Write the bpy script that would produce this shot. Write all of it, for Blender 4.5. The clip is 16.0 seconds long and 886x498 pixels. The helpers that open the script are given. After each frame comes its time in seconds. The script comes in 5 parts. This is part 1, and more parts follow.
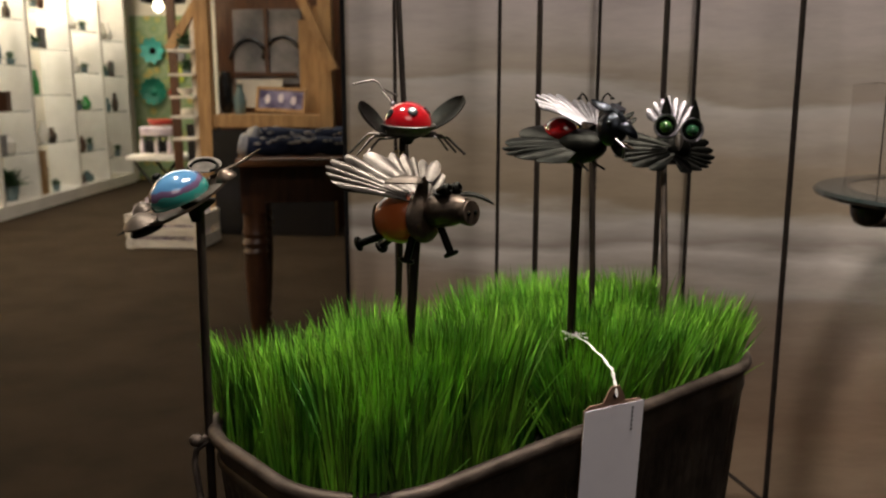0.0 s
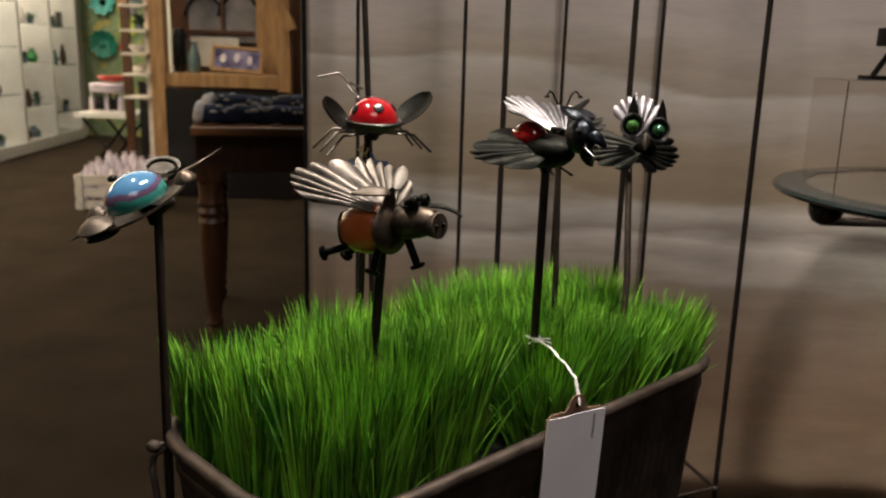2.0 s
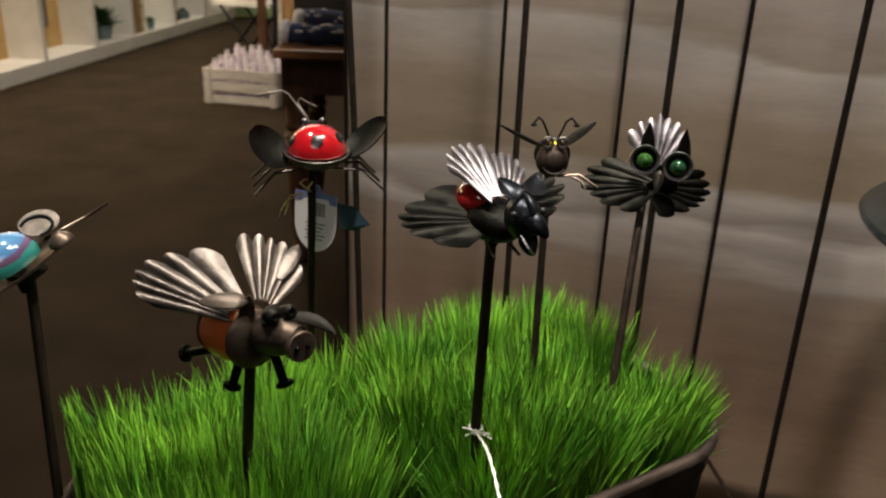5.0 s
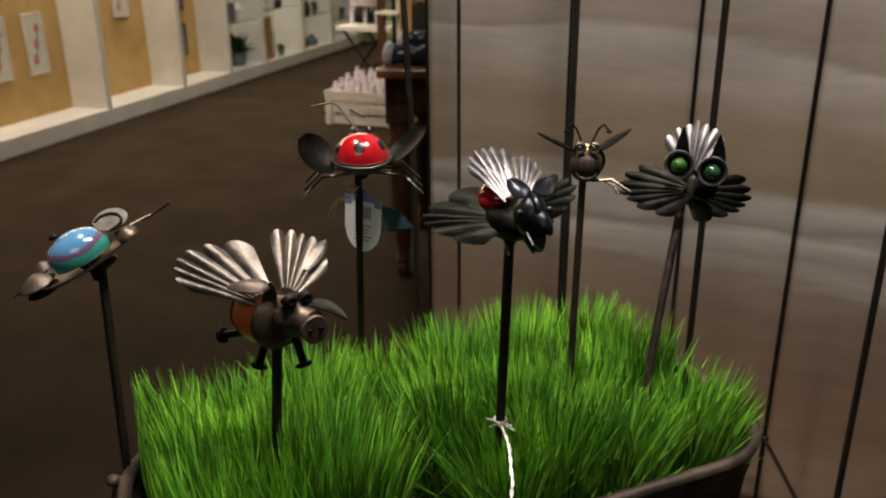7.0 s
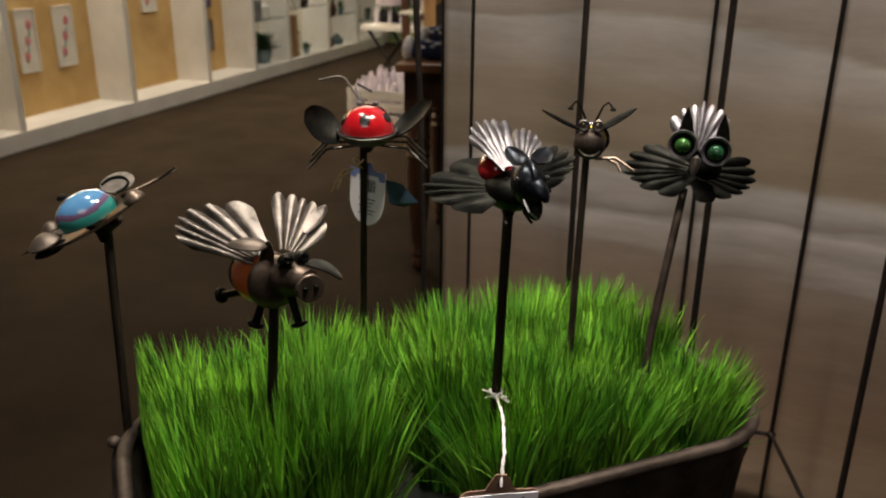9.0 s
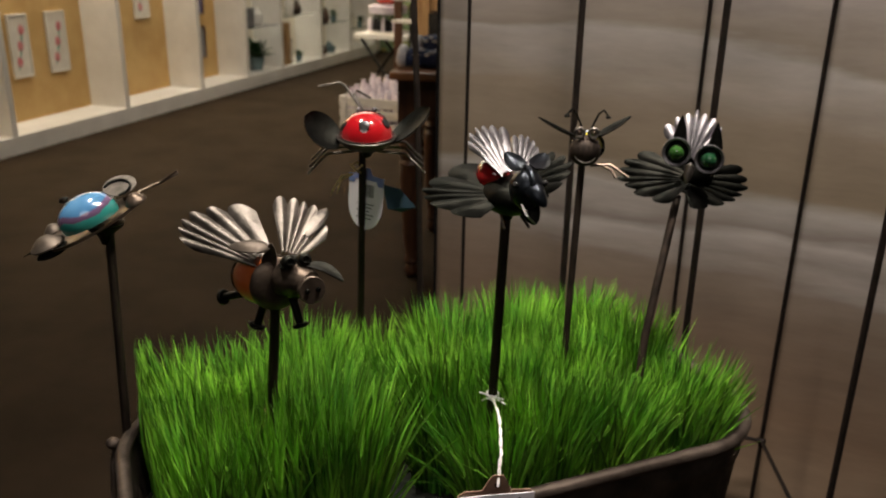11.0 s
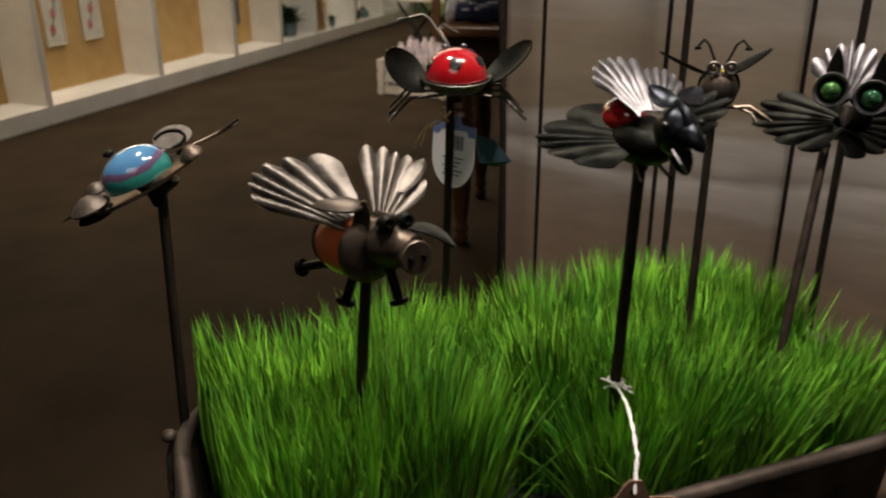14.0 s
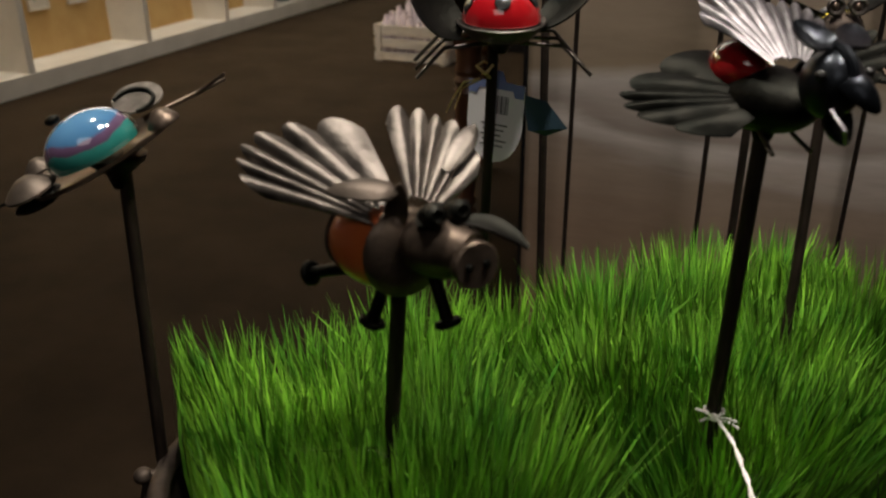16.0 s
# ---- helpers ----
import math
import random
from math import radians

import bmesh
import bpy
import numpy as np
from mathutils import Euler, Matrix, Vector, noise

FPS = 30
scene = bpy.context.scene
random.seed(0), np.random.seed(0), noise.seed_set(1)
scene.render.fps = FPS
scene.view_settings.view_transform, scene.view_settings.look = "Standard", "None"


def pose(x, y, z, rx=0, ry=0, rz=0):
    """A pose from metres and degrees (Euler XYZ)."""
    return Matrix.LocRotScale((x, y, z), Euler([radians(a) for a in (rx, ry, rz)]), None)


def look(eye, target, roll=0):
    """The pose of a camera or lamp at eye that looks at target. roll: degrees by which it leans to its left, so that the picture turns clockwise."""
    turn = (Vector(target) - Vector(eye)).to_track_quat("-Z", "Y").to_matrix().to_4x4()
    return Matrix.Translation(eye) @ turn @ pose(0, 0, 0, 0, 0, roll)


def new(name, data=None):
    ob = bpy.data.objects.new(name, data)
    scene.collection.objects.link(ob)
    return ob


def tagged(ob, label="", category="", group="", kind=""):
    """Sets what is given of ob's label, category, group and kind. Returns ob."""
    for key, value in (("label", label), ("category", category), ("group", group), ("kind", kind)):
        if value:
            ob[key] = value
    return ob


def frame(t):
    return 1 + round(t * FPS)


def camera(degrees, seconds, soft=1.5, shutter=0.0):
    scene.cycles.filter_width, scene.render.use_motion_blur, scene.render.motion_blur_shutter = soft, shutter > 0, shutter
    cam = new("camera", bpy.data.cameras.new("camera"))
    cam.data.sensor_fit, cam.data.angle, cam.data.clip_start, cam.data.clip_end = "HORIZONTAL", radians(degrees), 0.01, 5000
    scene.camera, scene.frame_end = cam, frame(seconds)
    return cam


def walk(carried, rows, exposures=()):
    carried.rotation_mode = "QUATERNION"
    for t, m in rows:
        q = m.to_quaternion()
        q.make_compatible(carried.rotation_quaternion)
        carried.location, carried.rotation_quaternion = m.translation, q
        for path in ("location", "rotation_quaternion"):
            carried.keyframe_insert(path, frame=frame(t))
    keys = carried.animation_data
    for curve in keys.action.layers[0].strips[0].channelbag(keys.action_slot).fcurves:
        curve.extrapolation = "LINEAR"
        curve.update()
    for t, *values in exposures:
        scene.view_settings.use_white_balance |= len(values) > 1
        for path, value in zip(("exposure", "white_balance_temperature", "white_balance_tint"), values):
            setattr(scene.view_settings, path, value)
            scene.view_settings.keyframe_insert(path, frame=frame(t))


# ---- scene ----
cam = camera(56.0, 16.0, soft=2.1, shutter=0.5)
PATH = [
    (0, (0.103, -0.03, 0.953), (-0.091, 1.925, 0.58), 0.0),
    (0.5, (0.115, -0.038, 0.954), (-0.082, 1.919, 0.591), -0.1),
    (1, (0.119, -0.045, 0.958), (-0.044, 1.914, 0.59), 0.2),
    (1.5, (0.114, -0.039, 0.978), (-0.016, 1.913, 0.565), 0.8),
    (2, (0.091, -0.01, 0.997), (0.005, 1.933, 0.53), 1.6),
    (2.5, (0.074, 0.039, 1.017), (0.014, 1.974, 0.517), 1.2),
    (3, (0.071, 0.099, 1.056), (0.011, 2.007, 0.459), 1.0),
    (3.5, (0.071, 0.18, 1.08), (0.051, 2.063, 0.405), 0.3),
    (4, (0.126, 0.225, 1.108), (-0.033, 2.095, 0.416), -0.2),
    (4.2, (0.17, 0.218, 1.118), (-0.052, 2.073, 0.405), 0.5),
    (6.3, (0.355, 0.204, 1.148), (-0.31, 1.94, 0.412), -0.8),
    (6.5, (0.374, 0.193, 1.139), (-0.318, 1.932, 0.434), -1.2),
    (7, (0.377, 0.192, 1.14), (-0.338, 1.919, 0.429), -0.5),
    (7.5, (0.394, 0.185, 1.12), (-0.341, 1.908, 0.419), -0.2),
    (8, (0.399, 0.18, 1.116), (-0.352, 1.893, 0.408), -0.1),
    (8.5, (0.4, 0.182, 1.111), (-0.356, 1.891, 0.398), 0.0),
    (9, (0.403, 0.184, 1.111), (-0.36, 1.895, 0.411), 0.5),
    (11.5, (0.401, 0.167, 1.111), (-0.339, 1.896, 0.431), 1.0),
    (12, (0.407, 0.168, 1.111), (-0.328, 1.895, 0.418), 0.8),
    (12.5, (0.41, 0.173, 1.111), (-0.332, 1.886, 0.394), 0.5),
    (13, (0.375, 0.201, 1.09), (-0.363, 1.908, 0.354), 0.3),
    (13.5, (0.34, 0.235, 1.07), (-0.432, 1.927, 0.333), 0.1),
    (14, (0.289, 0.254, 1.057), (-0.511, 1.927, 0.307), -0.2),
    (14.5, (0.243, 0.277, 1.045), (-0.545, 1.952, 0.289), -0.1),
    (15, (0.218, 0.307, 1.029), (-0.566, 1.966, 0.233), -0.6),
    (15.5, (0.2, 0.356, 1.019), (-0.576, 2.028, 0.243), -0.2),
    (16, (0.19, 0.38, 1.011), (-0.587, 2.032, 0.194), -0.3),
]
cam.data.dof.use_dof, cam.data.dof.focus_distance, cam.data.dof.aperture_fstop = True, 0.76, 9.5
walk(cam, [(t, look(eye, target, roll)) for t, eye, target, roll in PATH],
     [(0.0, 0.0), (4.0, 0.0), (6.5, -0.07), (12.5, -0.12), (13.5, -0.22), (14.5, -0.35), (16.0, -0.55)])

# ---- world and light ----
world = bpy.data.worlds.new("world")
scene.world = world
world.use_nodes = True
world.node_tree.nodes["Background"].inputs[0].default_value = (1.0, 0.88, 0.76, 1)
world.node_tree.nodes["Background"].inputs[1].default_value = 0.016


def area_lamp(name, eye, target, watts, sx, sy, colour=(1.0, 0.9, 0.75)):
    data = bpy.data.lights.new(name, "AREA")
    data.energy, data.shape, data.size, data.size_y, data.color = watts, "RECTANGLE", sx, sy, colour
    ob = new(name, data)
    ob.matrix_world = look(eye, target)
    return ob


def spot_lamp(name, eye, target, watts, degrees, size=0.05, colour=(1.0, 0.91, 0.77)):
    data = bpy.data.lights.new(name, "SPOT")
    data.energy, data.spot_size, data.spot_blend, data.shadow_soft_size, data.color = watts, radians(degrees), 0.8, size, colour
    ob = new(name, data)
    ob.matrix_world = look(eye, target)
    return ob


# ceiling spots over the display and the shop, strip lamps behind the header of the wall cases
spot_lamp("track_spot", (0.62, 0.98, 2.78), (0.12, 0.93, 0.7), 235, 40)
spot_lamp("track_spot", (-0.60, 0.90, 2.78), (0.02, 0.9, 0.7), 190, 40)
spot_lamp("track_spot", (0.35, 0.60, 2.78), (0.10, 1.68, 1.12), 140, 84, 0.12, (1.0, 0.885, 0.82))
area_lamp("shop_light", (-2.0, 4.6, 2.8), (-2.0, 4.6, 0), 56, 2.5, 3.0)
# soft fill from an unseen side, added to brighten the surfaces facing front
area_lamp("front_fill", (0.6, -1.6, 2.8), (0.3, -0.9, 0), 17, 1.5, 1.5, (1.0, 0.92, 0.84))
area_lamp("case_light", (-3.85, 5.3, 1.70), (-3.98, 5.3, 0.3), 138, 0.1, 6.6, (1.0, 0.9, 0.72))
for lamp in [o for o in scene.objects if o.name.startswith("case_light")]:
    lamp.matrix_world = pose(-3.76, 4.85, 2.18, 0, 10, 5.8)

# ---- materials ----


def mat(name, c1, c2=None, scale=8.0, rough=0.6, metal=0.0, bump=0.0, bscale=60.0, vary=0.0, island=False, stretch=(1, 1, 1), coat=0.0, rough2=None):
    """Two colours mixed by noise at one scale, with fine grain, bump and variation from piece to piece."""
    m = bpy.data.materials.new(name)
    m.use_nodes = True
    nt = m.node_tree
    b = nt.nodes["Principled BSDF"]
    tc = nt.nodes.new("ShaderNodeTexCoord")
    mp = nt.nodes.new("ShaderNodeMapping")
    mp.inputs["Scale"].default_value = stretch
    nt.links.new(tc.outputs["Object"], mp.inputs["Vector"])
    n1 = nt.nodes.new("ShaderNodeTexNoise")
    n1.inputs["Scale"].default_value, n1.inputs["Detail"].default_value, n1.inputs["Roughness"].default_value = scale, 6, 0.6
    nt.links.new(mp.outputs[0], n1.inputs["Vector"])
    ramp = nt.nodes.new("ShaderNodeValToRGB")
    ramp.color_ramp.elements[0].position, ramp.color_ramp.elements[1].position = 0.36, 0.66
    ramp.color_ramp.elements[0].color = (*c1, 1)
    ramp.color_ramp.elements[1].color = (*(c2 or c1), 1)
    nt.links.new(n1.outputs["Fac"], ramp.inputs[0])
    out = ramp.outputs[0]
    if vary:
        src = nt.nodes.new("ShaderNodeNewGeometry").outputs["Random Per Island"] if island else nt.nodes.new("ShaderNodeObjectInfo").outputs["Random"]
        hsv = nt.nodes.new("ShaderNodeHueSaturation")
        mr = nt.nodes.new("ShaderNodeMapRange")
        mr.inputs["To Min"].default_value, mr.inputs["To Max"].default_value = 1 - vary, 1 + vary
        nt.links.new(src, mr.inputs["Value"])
        nt.links.new(mr.outputs[0], hsv.inputs["Value"])
        nt.links.new(out, hsv.inputs["Color"])
        out = hsv.outputs[0]
    nt.links.new(out, b.inputs["Base Color"])
    b.inputs["Metallic"].default_value = metal
    rr = nt.nodes.new("ShaderNodeMapRange")
    rr.inputs["To Min"].default_value, rr.inputs["To Max"].default_value = rough, rough if rough2 is None else rough2
    nt.links.new(n1.outputs["Fac"], rr.inputs["Value"])
    nt.links.new(rr.outputs[0], b.inputs["Roughness"])
    b.inputs["Coat Weight"].default_value = coat
    b.inputs["Coat Roughness"].default_value = 0.05
    if bump:
        n2 = nt.nodes.new("ShaderNodeTexNoise")
        n2.inputs["Scale"].default_value, n2.inputs["Detail"].default_value = bscale, 4
        nt.links.new(mp.outputs[0], n2.inputs["Vector"])
        bp = nt.nodes.new("ShaderNodeBump")
        bp.inputs["Strength"].default_value, bp.inputs["Distance"].default_value = bump, 0.003
        nt.links.new(n2.outputs["Fac"], bp.inputs["Height"])
        nt.links.new(bp.outputs[0], b.inputs["Normal"])
    return m


M_CARPET = mat("carpet", (0.024, 0.0160, 0.0092), (0.038, 0.0255, 0.0152), 3.0, 0.95, bump=0.6, bscale=260)
M_CARPET.node_tree.nodes["Principled BSDF"].inputs["Specular IOR Level"].default_value = 0.08
M_CEIL = mat("ceiling_paint", (0.2, 0.17, 0.14), (0.24, 0.2, 0.17), 2, 0.9)
M_PAINT = mat("cream_paint", (0.72, 0.66, 0.54), (0.78, 0.72, 0.6), 3, 0.55, bump=0.1, bscale=90)
M_WHITE = mat("white_paint", (0.72, 0.69, 0.64), (0.82, 0.79, 0.74), 5, 0.5, bump=0.1, bscale=120)
M_MUSTARD = mat("mustard_panel", (0.5, 0.31, 0.11), (0.6, 0.4, 0.16), 5, 0.85, bump=0.3, bscale=220)
M_TUB = mat("galvanised_steel", (0.055, 0.043, 0.035), (0.13, 0.105, 0.087), 22, 0.38, 0.75, bump=0.25, bscale=70, rough2=0.62)
M_TUBRIM = mat("rusty_rim", (0.05, 0.037, 0.030), (0.10, 0.077, 0.064), 45, 0.42, 0.7, bump=0.3, bscale=120, rough2=0.65)
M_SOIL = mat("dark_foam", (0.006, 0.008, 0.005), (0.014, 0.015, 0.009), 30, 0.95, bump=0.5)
M_IRON = mat("rusted_iron", (0.017, 0.0118, 0.0095), (0.045, 0.031, 0.023), 90, 0.42, 0.65, bump=0.25, bscale=300, stretch=(1, 1, 0.25), rough2=0.7)
M_RACK = mat("black_iron", (0.011, 0.0075, 0.006), (0.026, 0.017, 0.013), 60, 0.45, 0.55, bump=0.2, bscale=200, rough2=0.7)
M_STEEL = mat("brushed_steel", (0.066, 0.058, 0.052), (0.16, 0.142, 0.128), 55, 0.33, 1.0, bump=0.3, bscale=150, rough2=0.58)
M_SILVER = mat("bright_steel", (0.105, 0.10, 0.108), (0.235, 0.222, 0.238), 45, 0.36, 1.0, bump=0.2, bscale=150, rough2=0.5)
M_DARK = mat("dark_steel", (0.005, 0.0056, 0.0047), (0.016, 0.0155, 0.0132), 55, 0.44, 0.95, bump=0.2, bscale=170, rough2=0.55)
M_BLUEBLACK = mat("blued_steel", (0.009, 0.011, 0.015), (0.025, 0.029, 0.036), 50, 0.22, 0.85, bump=0.12, bscale=150, rough2=0.4)
M_BRONZE = mat("bronze_steel", (0.065, 0.049, 0.038), (0.15, 0.113, 0.088), 45, 0.32, 0.85, bump=0.12, bscale=160, rough2=0.5)
M_RED = mat("red_enamel", (0.26, 0.004, 0.008), (0.33, 0.008, 0.011), 20, 0.14, coat=1.0)
M_ORANGE = mat("orange_enamel", (0.45, 0.098, 0.024), (0.56, 0.145, 0.034), 25, 0.28, coat=0.5)
M_BLACK = mat("black_enamel", (0.008, 0.008, 0.009), (0.014, 0.013, 0.013), 20, 0.25)
M_GREEN_GLASS = mat("green_glass_eye", (0.005, 0.026, 0.005), (0.035, 0.10, 0.022), 90, 0.04, coat=1.0)
M_TEAL_GLASS = mat("dark_green_glass_eye", (0.003, 0.018, 0.007), (0.016, 0.065, 0.028), 90, 0.04, coat=1.0)
M_YELLOW = mat("yellow_enamel", (0.6, 0.5, 0.03), (0.65, 0.55, 0.05), 20, 0.3)
M_PAPER = mat("tag_paper", (0.82, 0.78, 0.85), (0.88, 0.84, 0.90), 12, 0.7, bump=0.05)
M_KRAFT = mat("brown_card", (0.13, 0.07, 0.045), (0.19, 0.11, 0.07), 40, 0.8, bump=0.1)
M_INK = mat("grey_ink", (0.12, 0.11, 0.13), (0.16, 0.15, 0.17), 30, 0.7)
M_BLUE = mat("blue_print", (0.14, 0.19, 0.42), (0.2, 0.25, 0.5), 30, 0.6)
M_NAVY = mat("navy_card", (0.02, 0.045, 0.07), (0.03, 0.06, 0.09), 30, 0.5)
M_STRING = mat("white_string", (0.72, 0.7, 0.68), (0.8, 0.78, 0.76), 200, 0.85, bump=0.4, bscale=900)
M_RAFFIA = mat("raffia", (0.45, 0.33, 0.14), (0.6, 0.46, 0.22), 120, 0.8)
M_OAK = mat("oak_table", (0.12, 0.045, 0.016), (0.24, 0.10, 0.035), 6, 0.3, bump=0.15, bscale=60, stretch=(1, 6, 6), coat=0.2)
M_OAKDARK = mat("dark_oak", (0.055, 0.022, 0.011), (0.11, 0.045, 0.02), 8, 0.35, bump=0.15, bscale=60, stretch=(6, 6, 1))
M_PINE = mat("rustic_pine", (0.26, 0.14, 0.055), (0.44, 0.26, 0.11), 5, 0.6, bump=0.25, bscale=50, stretch=(6, 6, 1))
M_GREYART = mat("grey_print", (0.10, 0.10, 0.11), (0.3, 0.28, 0.28), 3.5, 0.6)
M_CRATE = mat("whitewashed_wood", (0.55, 0.5, 0.44), (0.74, 0.69, 0.62), 9, 0.75, bump=0.3, bscale=70, stretch=(1, 5, 5))
M_LAVENDER = mat("lavender_packs", (0.5, 0.42, 0.5), (0.75, 0.68, 0.7), 14, 0.35)
M_DENIM = mat("navy_cloth", (0.012, 0.022, 0.06), (0.035, 0.05, 0.11), 24, 0.9, bump=0.4, bscale=300)
M_CLOTHWHITE = mat("white_cloth", (0.5, 0.5, 0.52), (0.72, 0.7, 0.68), 40, 0.9, bump=0.4, bscale=300)
M_TEAL = mat("teal_enamel", (0.06, 0.42, 0.36), (0.12, 0.52, 0.45), 12, 0.4)
M_TEALDARK = mat("dark_teal_enamel", (0.015, 0.2, 0.13), (0.03, 0.3, 0.2), 12, 0.4)
M_LIME = mat("lime_paint", (0.45, 0.55, 0.03), (0.55, 0.62, 0.08), 10, 0.5)
M_REDPAINT = mat("red_paint", (0.5, 0.04, 0.02), (0.6, 0.07, 0.03), 10, 0.4)
M_LEAF = mat("houseplant_leaf", (0.01, 0.04, 0.012), (0.03, 0.09, 0.02), 14, 0.45, vary=0.3, island=True)
M_BOTTLE = mat("green_bottle", (0.03, 0.25, 0.05), (0.05, 0.35, 0.08), 10, 0.1, coat=0.6)
M_VASE = mat("grey_glass_vase", (0.1, 0.16, 0.17), (0.16, 0.23, 0.24), 10, 0.15, coat=0.5)
M_ARTPAPER = mat("art_paper", (0.62, 0.58, 0.5), (0.72, 0.68, 0.6), 10, 0.8)
M_PINK = mat("pink_print", (0.5, 0.1, 0.12), (0.6, 0.3, 0.28), 25, 0.8)
M_PURPLE = mat("purple_photo", (0.03, 0.02, 0.07), (0.30, 0.27, 0.42), 9, 0.25)


def mat_grass():
    m = mat("artificial_grass", (0.062, 0.215, 0.022), (0.235, 0.50, 0.045), 14, 0.34, bump=0.0, vary=0.78, island=True, rough2=0.5)
    nt = m.node_tree
    b = nt.nodes["Principled BSDF"]
    b.inputs["Specular IOR Level"].default_value = 0.4
    tr = nt.nodes.new("ShaderNodeBsdfTranslucent")
    mx = nt.nodes.new("ShaderNodeMixShader")
    mx.inputs[0].default_value = 0.07
    src = b.inputs["Base Color"].links[0].from_socket
    nt.links.new(src, tr.inputs["Color"])
    nt.links.new(b.outputs[0], mx.inputs[1])
    nt.links.new(tr.outputs[0], mx.inputs[2])
    nt.links.new(mx.outputs[0], nt.nodes["Material Output"].inputs["Surface"])
    return m


M_GRASS = mat_grass()


def mat_glass(name, tint, rough=0.02):
    m = bpy.data.materials.new(name)
    m.use_nodes = True
    b = m.node_tree.nodes["Principled BSDF"]
    b.inputs["Base Color"].default_value = (*tint, 1)
    b.inputs["Transmission Weight"].default_value = 1.0
    b.inputs["Roughness"].default_value = rough
    b.inputs["IOR"].default_value = 1.45
    return m


M_GLASS = mat_glass("clear_glass", (0.86, 0.9, 0.88))
M_ACRYLIC = mat_glass("clear_acrylic", (0.96, 0.95, 0.95))
for n in M_ACRYLIC.node_tree.nodes:
    if "IOR" in n.inputs:
        n.inputs["IOR"].default_value = 1.25
M_GLASSEDGE = mat("dark_glass_edge", (0.008, 0.014, 0.014), (0.015, 0.024, 0.022), 20, 0.12)


def ramp_nodes(nt, fac, stops):
    ramp = nt.nodes.new("ShaderNodeValToRGB")
    el = ramp.color_ramp.elements
    while len(el) < len(stops):
        el.new(0.5)
    for e, (p, c) in zip(el, stops):
        e.position, e.color = p, (*c, 1)
    nt.links.new(fac, ramp.inputs[0])
    return ramp.outputs[0]


def mat_backdrop():
    """A printed landscape on cloth: soft wandering bands of grey, lilac, sand and brown."""
    m = bpy.data.materials.new("printed_cloth")
    m.use_nodes = True
    nt = m.node_tree
    b = nt.nodes["Principled BSDF"]
    tc = nt.nodes.new("ShaderNodeTexCoord")
    mp = nt.nodes.new("ShaderNodeMapping")
    mp.inputs["Scale"].default_value = (0.9, 1, 5.0)
    nt.links.new(tc.outputs["Object"], mp.inputs["Vector"])
    no = nt.nodes.new("ShaderNodeTexNoise")
    no.inputs["Scale"].default_value, no.inputs["Detail"].default_value = 1.6, 5
    nt.links.new(mp.outputs[0], no.inputs["Vector"])
    sep = nt.nodes.new("ShaderNodeSeparateXYZ")
    nt.links.new(tc.outputs["Object"], sep.inputs[0])
    mul = nt.nodes.new("ShaderNodeMath")
    mul.operation = "MULTIPLY_ADD"
    mul.inputs[1].default_value, mul.inputs[2].default_value = 0.24, -0.12
    nt.links.new(no.outputs["Fac"], mul.inputs[0])
    tilt = nt.nodes.new("ShaderNodeMath")
    tilt.operation = "MULTIPLY_ADD"
    tilt.inputs[1].default_value = 0.035
    nt.links.new(sep.outputs["X"], tilt.inputs[0])
    nt.links.new(sep.outputs["Z"], tilt.inputs[2])
    add = nt.nodes.new("ShaderNodeMath")
    nt.links.new(tilt.outputs[0], add.inputs[0])
    nt.links.new(mul.outputs[0], add.inputs[1])
    mr = nt.nodes.new("ShaderNodeMapRange")
    mr.inputs["From Min"].default_value, mr.inputs["From Max"].default_value = 0.0, 1.4
    nt.links.new(add.outputs[0], mr.inputs["Value"])
    col = ramp_nodes(nt, mr.outputs[0], [(0.0, (0.42, 0.31, 0.21)), (0.2, (0.27, 0.18, 0.115)), (0.33, (0.27, 0.195, 0.135)), (0.40, (0.33, 0.265, 0.205)), (0.442, (0.60, 0.555, 0.50)),
                                         (0.462, (0.33, 0.28, 0.235)), (0.50, (0.58, 0.54, 0.48)), (0.525, (0.33, 0.26, 0.175)), (0.61, (0.36, 0.29, 0.21)), (0.685, (0.52, 0.48, 0.43)),
                                         (0.70, (0.35, 0.295, 0.23)), (0.76, (0.42, 0.37, 0.33)), (1.0, (0.38, 0.325, 0.345))])
    mo = nt.nodes.new("ShaderNodeTexNoise")
    mo.inputs["Scale"].default_value, mo.inputs["Detail"].default_value, mo.inputs["Roughness"].default_value = 4.0, 8, 0.7
    mp2 = nt.nodes.new("ShaderNodeMapping")
    mp2.inputs["Scale"].default_value = (1.2, 1, 6.0)
    nt.links.new(tc.outputs["Object"], mp2.inputs["Vector"])
    nt.links.new(mp2.outputs[0], mo.inputs["Vector"])
    vr = nt.nodes.new("ShaderNodeMapRange")
    vr.inputs["From Min"].default_value, vr.inputs["From Max"].default_value = 0.3, 0.7
    vr.inputs["To Min"].default_value, vr.inputs["To Max"].default_value = 0.86, 1.16
    nt.links.new(mo.outputs["Fac"], vr.inputs["Value"])
    hs = nt.nodes.new("ShaderNodeHueSaturation")
    nt.links.new(vr.outputs[0], hs.inputs["Value"])
    nt.links.new(col, hs.inputs["Color"])
    nt.links.new(hs.outputs[0], b.inputs["Base Color"])
    b.inputs["Roughness"].default_value = 0.85
    wv = nt.nodes.new("ShaderNodeTexNoise")
    wv.inputs["Scale"].default_value = 500
    nt.links.new(tc.outputs["Object"], wv.inputs["Vector"])
    bp = nt.nodes.new("ShaderNodeBump")
